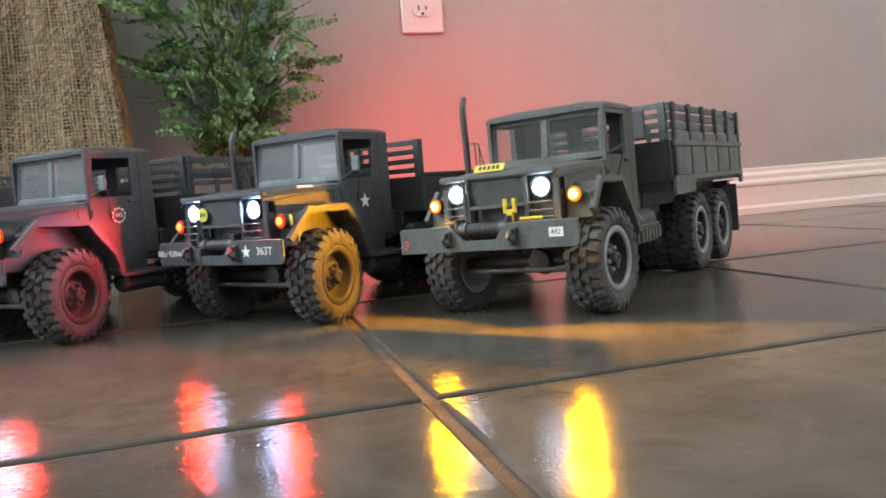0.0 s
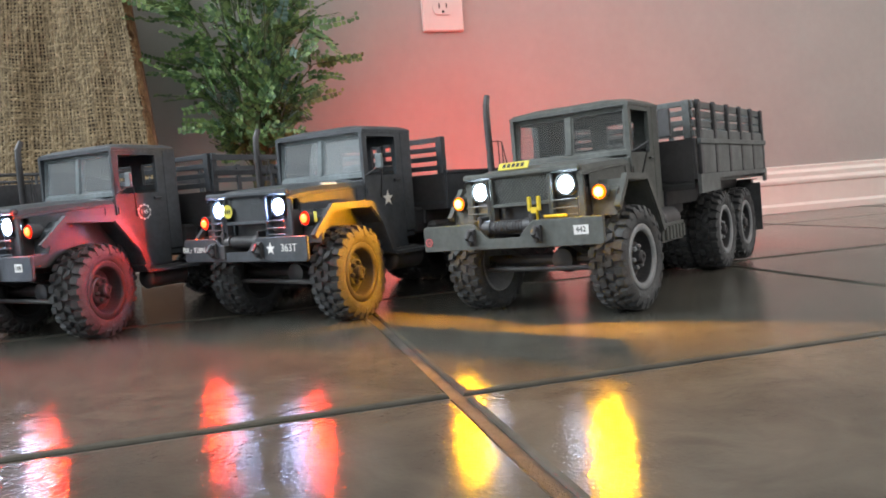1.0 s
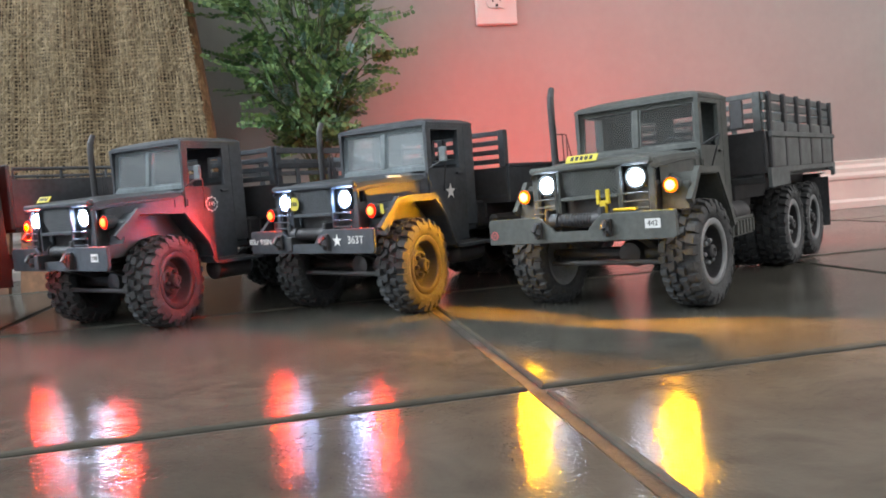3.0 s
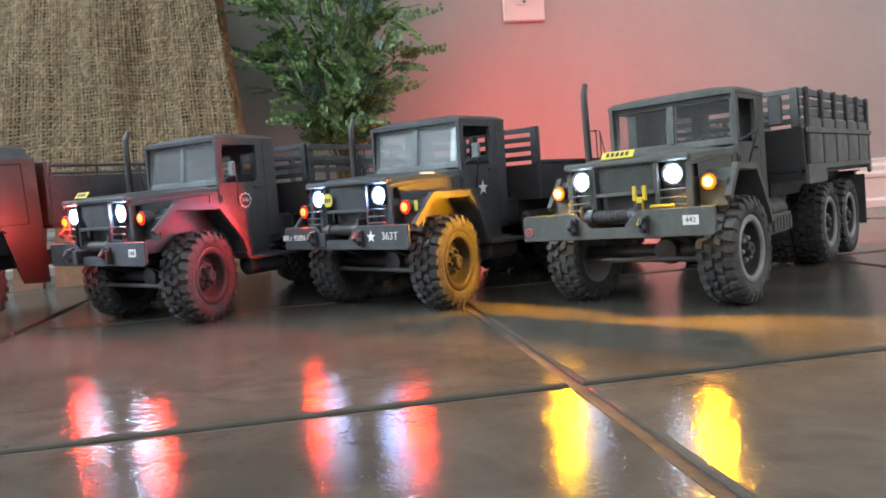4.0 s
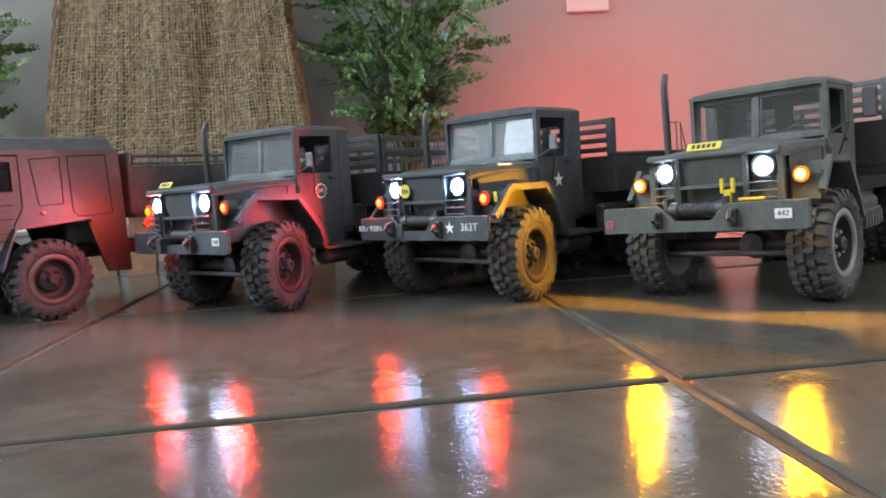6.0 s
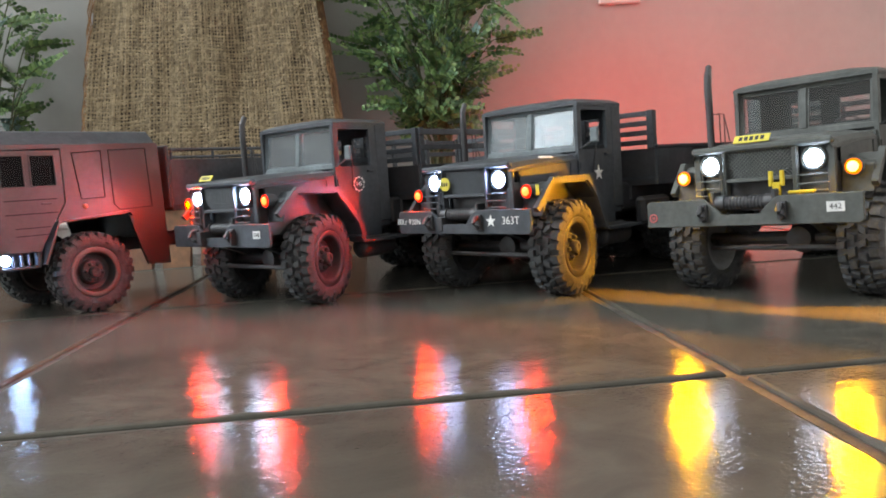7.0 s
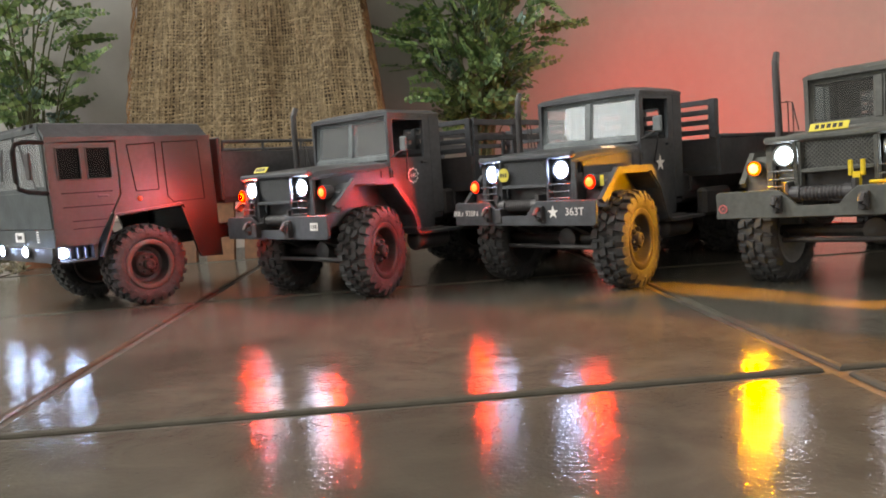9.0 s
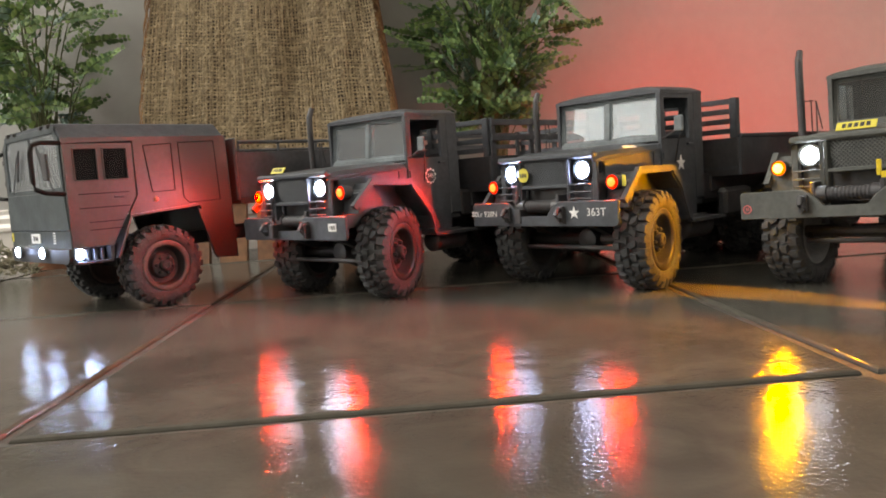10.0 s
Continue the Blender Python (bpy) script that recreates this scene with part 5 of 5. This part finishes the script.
        part("bed_rail", bm, CHAR, side)
    part("headboard", boxed(-0.078, -0.0745, -0.0650, 0.0650, 0.0830, 0.1400, bev=0.001), CHASSIS, T)
    part("tailgate", boxed(-0.303, -0.300, -0.0640, 0.0640, 0.0830, 0.1270, bev=0.001), CHAR, T)
    for ax in (0.0, -0.235):
        bm = bmesh.new()
        tube(bm, [(ax, -0.052, R), (ax, 0.052, R)], 0.0046, 12)
        lathe(bm, [(0.0001, -0.010), (0.009, -0.008), (0.0110, 0.0), (0.009, 0.008), (0.0001, 0.010)], at(ax, 0, R) @ FX, 18)
        part("axle", bm, CHASSIS, T)
        for s in (-1, 1):
            wheel(T, ax, s * 0.0540, R, w, RIMBROWN, spin=23 + 31 * s)
    return T


cabover_truck(facing(-0.4410, 0.3935, 45.0))


# ---- burlap-draped board leaning on the wall ----
def burlap_board():
    B = thing("burlap_board", at(-0.375, 0, 0), "brown slatted board draped in coarse jute burlap, leaning on wall", "decor board")
    # the board's plane: y = 0.688 + 0.287 z
    k, y0, zt = 0.287, 0.6930, 0.78
    def half(z, side=1):
        return 0.198 - 0.105 * z if side > 0 else 0.1735 - 0.055 * z
    def cloth(z, side):
        return half(z, side) * (0.958 if side > 0 else 1.0)
    lean = Matrix(((1, 0, 0, 0), (0, 1, k, y0 + 0.006), (0, 0, 1, 0), (0, 0, 0, 1)))
    n = 7
    for i in range(n):
        bm = bmesh.new()
        a0, a1 = -1 + 2 * (i + 0.14) / n, -1 + 2 * (i + 0.86) / n
        if i == 0:
            a0 = -1
        if i == n - 1:
            a1 = 1
        for z0, z1 in ((0.0, zt),):
            vs = []
            for y in (0.0, 0.012):
                for a, z in ((a0, z0), (a1, z0), (a1, z1), (a0, z1)):
                    vs.append(bm.verts.new(lean @ Vector((a * half(z, a) * (1.0 if abs(a) < 1 else 1.012), y, z))))
            for q in ((0, 1, 2, 3), (4, 5, 6, 7), (0, 1, 5, 4), (1, 2, 6, 5), (2, 3, 7, 6), (3, 0, 4, 7)):
                bm.faces.new([vs[j] for j in q])
        part("slat", bm, WOOD, B)
    for z in (0.10, 0.45, 0.72):
        bm = bmesh.new()
        box(bm, -half(z, -1) + 0.004, half(z) - 0.004, 0.0125, 0.020, z, z + 0.03, bev=0.001, m=lean)
        part("batten", bm, WOOD, B)
    # the cloth: single yarns over and under one another
    rng = np.random.default_rng(5)
    z0, z1 = 0.085, 0.70
    pitch = 0.0050
    verts, faces = [], []
    def sag(u, z):
        """Soft folds of the cloth, out of the board's plane."""
        return 0.0052 * np.sin(u * 31 + z * 5 + 0.6) * np.sin(z * 11 + 1.1) + 0.0024 * np.sin(u * 57 - z * 6) + 0.0022 * np.sin(u * 11 - z * 23) + 0.0016 * np.sin(u * 74 + z * 14) + 0.0014 * np.sin(u * 140 + 3 * np.sin(z * 9))
    def yarn(u, z, over, r):
        m = len(u)
        d = sag(u, z) - 0.004 - over
        P = np.stack([u, y0 + k * z + d, z], 1)
        T = np.gradient(P, axis=0)
        T /= np.linalg.norm(T, axis=1)[:, None]
        N = np.array([0, -1, k * 0.9])
        N = N / np.linalg.norm(N)
        S = np.cross(T, N)
        base = len(verts)
        rr = r[:, None]
        for off in (S * rr * 1.15, N * rr * 0.9, -S * rr * 1.15):
            verts.extend(map(tuple, P + off))
        for i in range(m - 1):
            for a in (0, 1):
                faces.append((base + a * m + i, base + a * m + i + 1, base + (a + 1) * m + i + 1, base + (a + 1) * m + i))
    nz = int((z1 - z0) / pitch)
    nu = int(2 * half(z0) / pitch)
    zline = np.linspace(z0, z1, nz * 2)
    def smooth(count, size, width):
        v = rng.normal(0, size, count)
        return np.convolve(v, np.ones(width) / width, "same") * math.sqrt(width)
    for i in range(nu):
        f = -1 + 2 * (i + 0.5) / nu + rng.normal(0, 0.0020)
        u = f * cloth(zline, f) + smooth(len(zline), 0.00034, 15)
        ph = math.pi * i
        over = 0.0008 * np.cos(math.pi * (zline - z0) / pitch + ph)
        yarn(u, zline, over, np.clip(0.00140 + rng.normal(0, 0.00016) + smooth(len(zline), 0.00030, 9), 0.0005, 0.0023))
    for j in range(nz):
        z = z0 + pitch * (j + 0.5) + rng.normal(0, 0.00028)
        m = nu * 2
        t = np.linspace(-1, 1, m)
        u = t * np.where(t > 0, cloth(z, 1), cloth(z, -1)) * (1 + 0.010 * rng.normal())
        over = 0.0008 * np.cos(math.pi * (t + 1) / 2 * nu + math.pi * j + math.pi / 2)
        yarn(u, np.clip(z + smooth(m, 0.00022, 15) + 0.0030 * np.sin(u * 24 + 1.0) * math.sin(z * 14) + 0.0018 * np.sin(u * 61 + z * 30), z0, z1), over, np.clip(0.00130 + rng.normal(0, 0.00016) + smooth(m, 0.00030, 9), 0.0005, 0.0023))
    data = bpy.data.meshes.new("burlap_cloth")
    data.from_pydata(verts, [], faces)
    data.materials.append(JUTE)
    for p in data.polygons:
        p.use_smooth = True
    weave = new("burlap_cloth", data)
    weave.parent = B
    tagged(weave, "coarse tan jute weave", kind="stuff")
    # added dark sheet just under the yarns: the shade in the weave's holes
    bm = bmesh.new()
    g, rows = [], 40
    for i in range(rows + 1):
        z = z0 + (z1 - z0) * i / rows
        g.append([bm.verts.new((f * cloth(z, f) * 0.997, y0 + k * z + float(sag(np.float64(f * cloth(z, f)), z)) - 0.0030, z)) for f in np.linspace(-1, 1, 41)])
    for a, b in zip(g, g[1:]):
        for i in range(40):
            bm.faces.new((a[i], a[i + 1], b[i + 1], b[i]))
    part("weave_gap_shade", bm, WEAVESHADE, B)
    # frayed selvedge down both edges
    bm = bmesh.new()
    r2 = random.Random(3)
    for s in (-1, 1):
        for q in range(5):
            pts = []
            for i in range(120):
                z = z0 + (z1 - z0) * i / 119
                pts.append((s * (cloth(z, s) + 0.0006 + 0.0014 * q + 0.0012 * math.sin(i * 0.9 + q)), y0 + k * z - 0.003 + 0.0012 * math.cos(i * 1.3 + q) + 0.001 * q, z))
            tube(bm, pts, 0.0008, 4)
        for i in range(150):
            z = r2.uniform(z0, z1)
            x = s * cloth(z, s)
            a = r2.uniform(-0.9, 0.9)
            l = r2.uniform(0.002, 0.006)
            p = Vector((x, y0 + k * z - 0.004, z))
            tube(bm, [p, p + Vector((s * l * 0.6, -0.001, l * math.sin(a))), p + Vector((s * l, 0.001, l * 1.5 * math.sin(a)))], 0.00025, 3)
    part("frayed_edge", bm, HEM, B)


burlap_board()


# ---- artificial plants in pots ----
def sprig(leaves, pale, stems, base, direction, length, rng, curl):
    """A stem with pairs of small round leaves."""
    d = direction.normalized()
    side = d.cross(Vector((0, 0, 1)))
    side = side.normalized() if side.length > 0.05 else Vector((1, 0, 0))
    n = max(5, int(length / 0.0060))
    pts, p = [], Vector(base)
    for i in range(n + 1):
        pts.append(p.copy())
        d = (d + Vector((0, 0, curl / n)) + Vector((rng.uniform(-1, 1), rng.uniform(-1, 1), rng.uniform(-1, 1))) * 0.05).normalized()
        p = p + d * (length / n)
    tube(stems, [pts[0], pts[n // 2], pts[-1]], [0.0007, 0.0005, 0.0003], 3)
    target = pale if rng.random() < 0.14 and math.hypot(base[0], base[1]) < 0.055 else leaves
    roll = rng.uniform(0, 3.14)
    for i in range(1, n + 1):
        t = i / n
        size = (0.0092 + 0.0034 * rng.random()) * (1.0 - 0.45 * t) * (0.75 if t < 0.15 else 1)
        ax = (pts[i] - pts[i - 1]).normalized()
        sd = (side * math.cos(roll) + ax.cross(side) * math.sin(roll)).normalized()
        for s in (-1, 1):
            if rng.random() < 0.04:
                continue
            out = (sd * s + ax * 0.55 + Vector((0, 0, rng.uniform(-0.25, 0.35)))).normalized()
            across = out.cross(sd.cross(ax) + Vector((rng.uniform(-0.4, 0.4), rng.uniform(-0.4, 0.4), 0.2))).normalized()
            nrm = out.cross(across)
            c = pts[i]
            v = [c, c + out * size * 0.42 + across * size * 0.44 + nrm * size * 0.1, c + out * size * 0.85 + across * size * 0.36 + nrm * size * 0.12, c + out * size * 1.05, c + out * size * 0.85 - across * size * 0.36 + nrm * size * 0.12, c + out * size * 0.42 - across * size * 0.44 + nrm * size * 0.1]
            v = [target.verts.new(q) for q in v]
            target.faces.new((v[0], v[1], v[2], v[3]))
            target.faces.new((v[0], v[3], v[4], v[5]))


def potted_plant(x, y, seed, branches, fronds, radius, z_low, z_high, label, pot_r=0.05):
    """Thin stems that rise from a pot and fan out into long sprigs, narrow below and wide above."""
    rng = random.Random(seed)
    P = thing("potted_plant", at(x, y, 0), label, "plant", "artificial plants by the wall")
    bm = bmesh.new()
    lathe(bm, [(0.0001, 0), (pot_r * 0.72, 0), (pot_r * 0.98, 0.075), (pot_r * 1.06, 0.075), (pot_r * 1.06, 0.090), (pot_r * 0.96, 0.090), (pot_r * 0.92, 0.080), (0.0001, 0.078)], Matrix.Identity(4), 36)
    part("pot", bm, POT, P)
    leaves, pale, stems = bmesh.new(), bmesh.new(), bmesh.new()
    for i in range(branches):
        a = 2.4 * i + rng.uniform(-0.5, 0.5)
        up = (i + 0.5) / branches
        z = z_low + (z_high - z_low) * up
        wide = radius * min(1.0, 0.34 + 0.66 * up / 0.24) * (1.0 if up < 0.75 else 1.0 - 1.6 * (up - 0.75)) * rng.uniform(0.78, 1.08)
        heading = Vector((math.cos(a), math.sin(a) * 0.62, 0))
        tip = heading * wide * 0.60 + Vector((0, 0, z - 0.012))
        root = Vector((rng.uniform(-0.014, 0.014), rng.uniform(-0.012, 0.012), 0.078))
        bend = Vector((root.x + tip.x * 0.25, root.y + tip.y * 0.25, root.z + (tip.z - root.z) * 0.66))
        line = [root.lerp(bend, t).lerp(bend.lerp(tip, t), t) for t in (k / 8 for k in range(9))]
        tube(stems, line, [0.0019 - 0.00015 * k for k in range(9)], 5)
        tilt = rng.uniform(-0.15, 0.45)
        for q in range(fronds):
            t = 0.40 + 0.60 * (q + rng.random()) / fronds
            k = min(7, int(t * 8))
            p = line[k].lerp(line[k + 1], t * 8 - k)
            if p.z < z_low - 0.01:
                continue
            b = a + rng.uniform(-1.8, 1.8)
            out = Vector((math.cos(b) * 0.8, math.sin(b) * 0.7 - 0.15, rng.uniform(-0.3, 1.3)))
            sprig(leaves, pale, stems, p, out, wide * rng.uniform(0.24, 0.42), rng, rng.uniform(-0.5, 0.4))
        for b in (-0.55, 0.0, 0.5)[:3 if i % 3 else 2]:
            out = Vector((math.cos(a + b), math.sin(a + b) * 0.62, tilt + rng.uniform(-0.3, 0.45)))
            sprig(leaves, pale, stems, line[-1], out, max(0.028, wide * rng.uniform(0.36, 0.56)), rng, rng.uniform(-0.35, 0.25))
    part("stem", stems, STALK, P)
    crown = part("crown", leaves, LEAF, P)
    tagged(crown, "small round dark green leaves in pairs", kind="stuff")
    crown = part("crown", pale, LEAFPALE, P)
    tagged(crown, "pale bluish-green leaves", kind="stuff")


potted_plant(-0.058, 0.79, 14, 42, 9, 0.152, 0.170, 0.56, "artificial green plant with small round leaves in a clay pot")
potted_plant(-0.705, 0.82, 23, 24, 8, 0.150, 0.205, 0.56, "artificial green plant with sparse lower stems in a clay pot")


def moss_clump():
    """A low heap of dried moss on the floor by the plant."""
    rng = random.Random(4)
    bm = bmesh.new()
    for i in range(230):
        a, r = rng.uniform(0, 6.28), 0.075 * math.sqrt(rng.random())
        c = Vector((math.cos(a) * r * 1.15, math.sin(a) * r * 0.7, 0.003 + 0.052 * (1 - (r / 0.078) ** 2) * rng.random() ** 0.6))
        for k in range(5):
            d = Vector((rng.uniform(-1, 1), rng.uniform(-1, 1), rng.uniform(-0.2, 1.0))).normalized()
            l = rng.uniform(0.005, 0.012)
            mid = c + d * l * 0.5 + Vector((rng.uniform(-1, 1), rng.uniform(-1, 1), rng.uniform(-1, 1))) * 0.0022
            tip = c + d * l
            tube(bm, [(p.x, p.y, max(0.0012, p.z)) for p in (c, mid, tip)], [0.0015, 0.0012, 0.0005], 4)
    o = part("moss_clump", bm, MOSS)
    o.matrix_world = at(-0.765, 0.700, 0)
    tagged(o, "low heap of grey-green dried moss on the floor", "moss")


moss_clump()


# ---- tiled floor ----
bm = boxed(WEST - 0.12, EAST + 0.12, SOUTH - 0.12, NORTH + 0.12, -0.05, -0.0022, bev=0)
floor = setting("floor", bm, GROUT, "tiled floor with sunken grey grout joints", "floor")
LX, GAP = 0.354, 0.0066
ROWS_Y = [0.0, 0.331]
while ROWS_Y[-1] < NORTH:
    ROWS_Y.append(ROWS_Y[-1] + LX)
while ROWS_Y[0] > SOUTH:
    ROWS_Y.insert(0, ROWS_Y[0] - LX)


def tile_mesh(wx, wy):
    """One tile with softly rounded edges, its corner at the origin."""
    bm = bmesh.new()
    rings = []
    for inset, z in ((0.0, -0.004), (0.0, -0.0016), (0.0007, -0.0006), (0.0022, 0.0)):
        rings.append([bm.verts.new(p) for p in ((inset, inset, z), (wx - inset, inset, z), (wx - inset, wy - inset, z), (inset, wy - inset, z))])
    for a, b in zip(rings, rings[1:]):
        for i in range(4):
            bm.faces.new((a[i], a[(i + 1) % 4], b[(i + 1) % 4], b[i]))
    bm.faces.new(rings[-1])
    for f in bm.faces:
        f.smooth = False
    data = bpy.data.meshes.new("tile")
    bmesh.ops.recalc_face_normals(bm, faces=bm.faces)
    bm.to_mesh(data)
    bm.free()
    data.materials.append(TILE)
    return data


TILES = {}
rng = random.Random(9)
for ya, yb in zip(ROWS_Y, ROWS_Y[1:]):
    for i in range(-6, 7):
        x0, x1 = max(i * LX, WEST), min((i + 1) * LX, EAST)
        y0, y1 = max(ya, SOUTH), min(yb, NORTH)
        if x1 - x0 < 0.03 or y1 - y0 < 0.03:
            continue
        key = (round(x1 - x0 - GAP, 4), round(y1 - y0 - GAP, 4))
        if key not in TILES:
            TILES[key] = tile_mesh(*key)
        t = new("tile", TILES[key])
        t.parent = floor
        t.matrix_world = pose(x0 + GAP / 2, y0 + GAP / 2, rng.uniform(-0.00025, 0.0), rng.uniform(-0.03, 0.03), rng.uniform(-0.03, 0.03), 0)
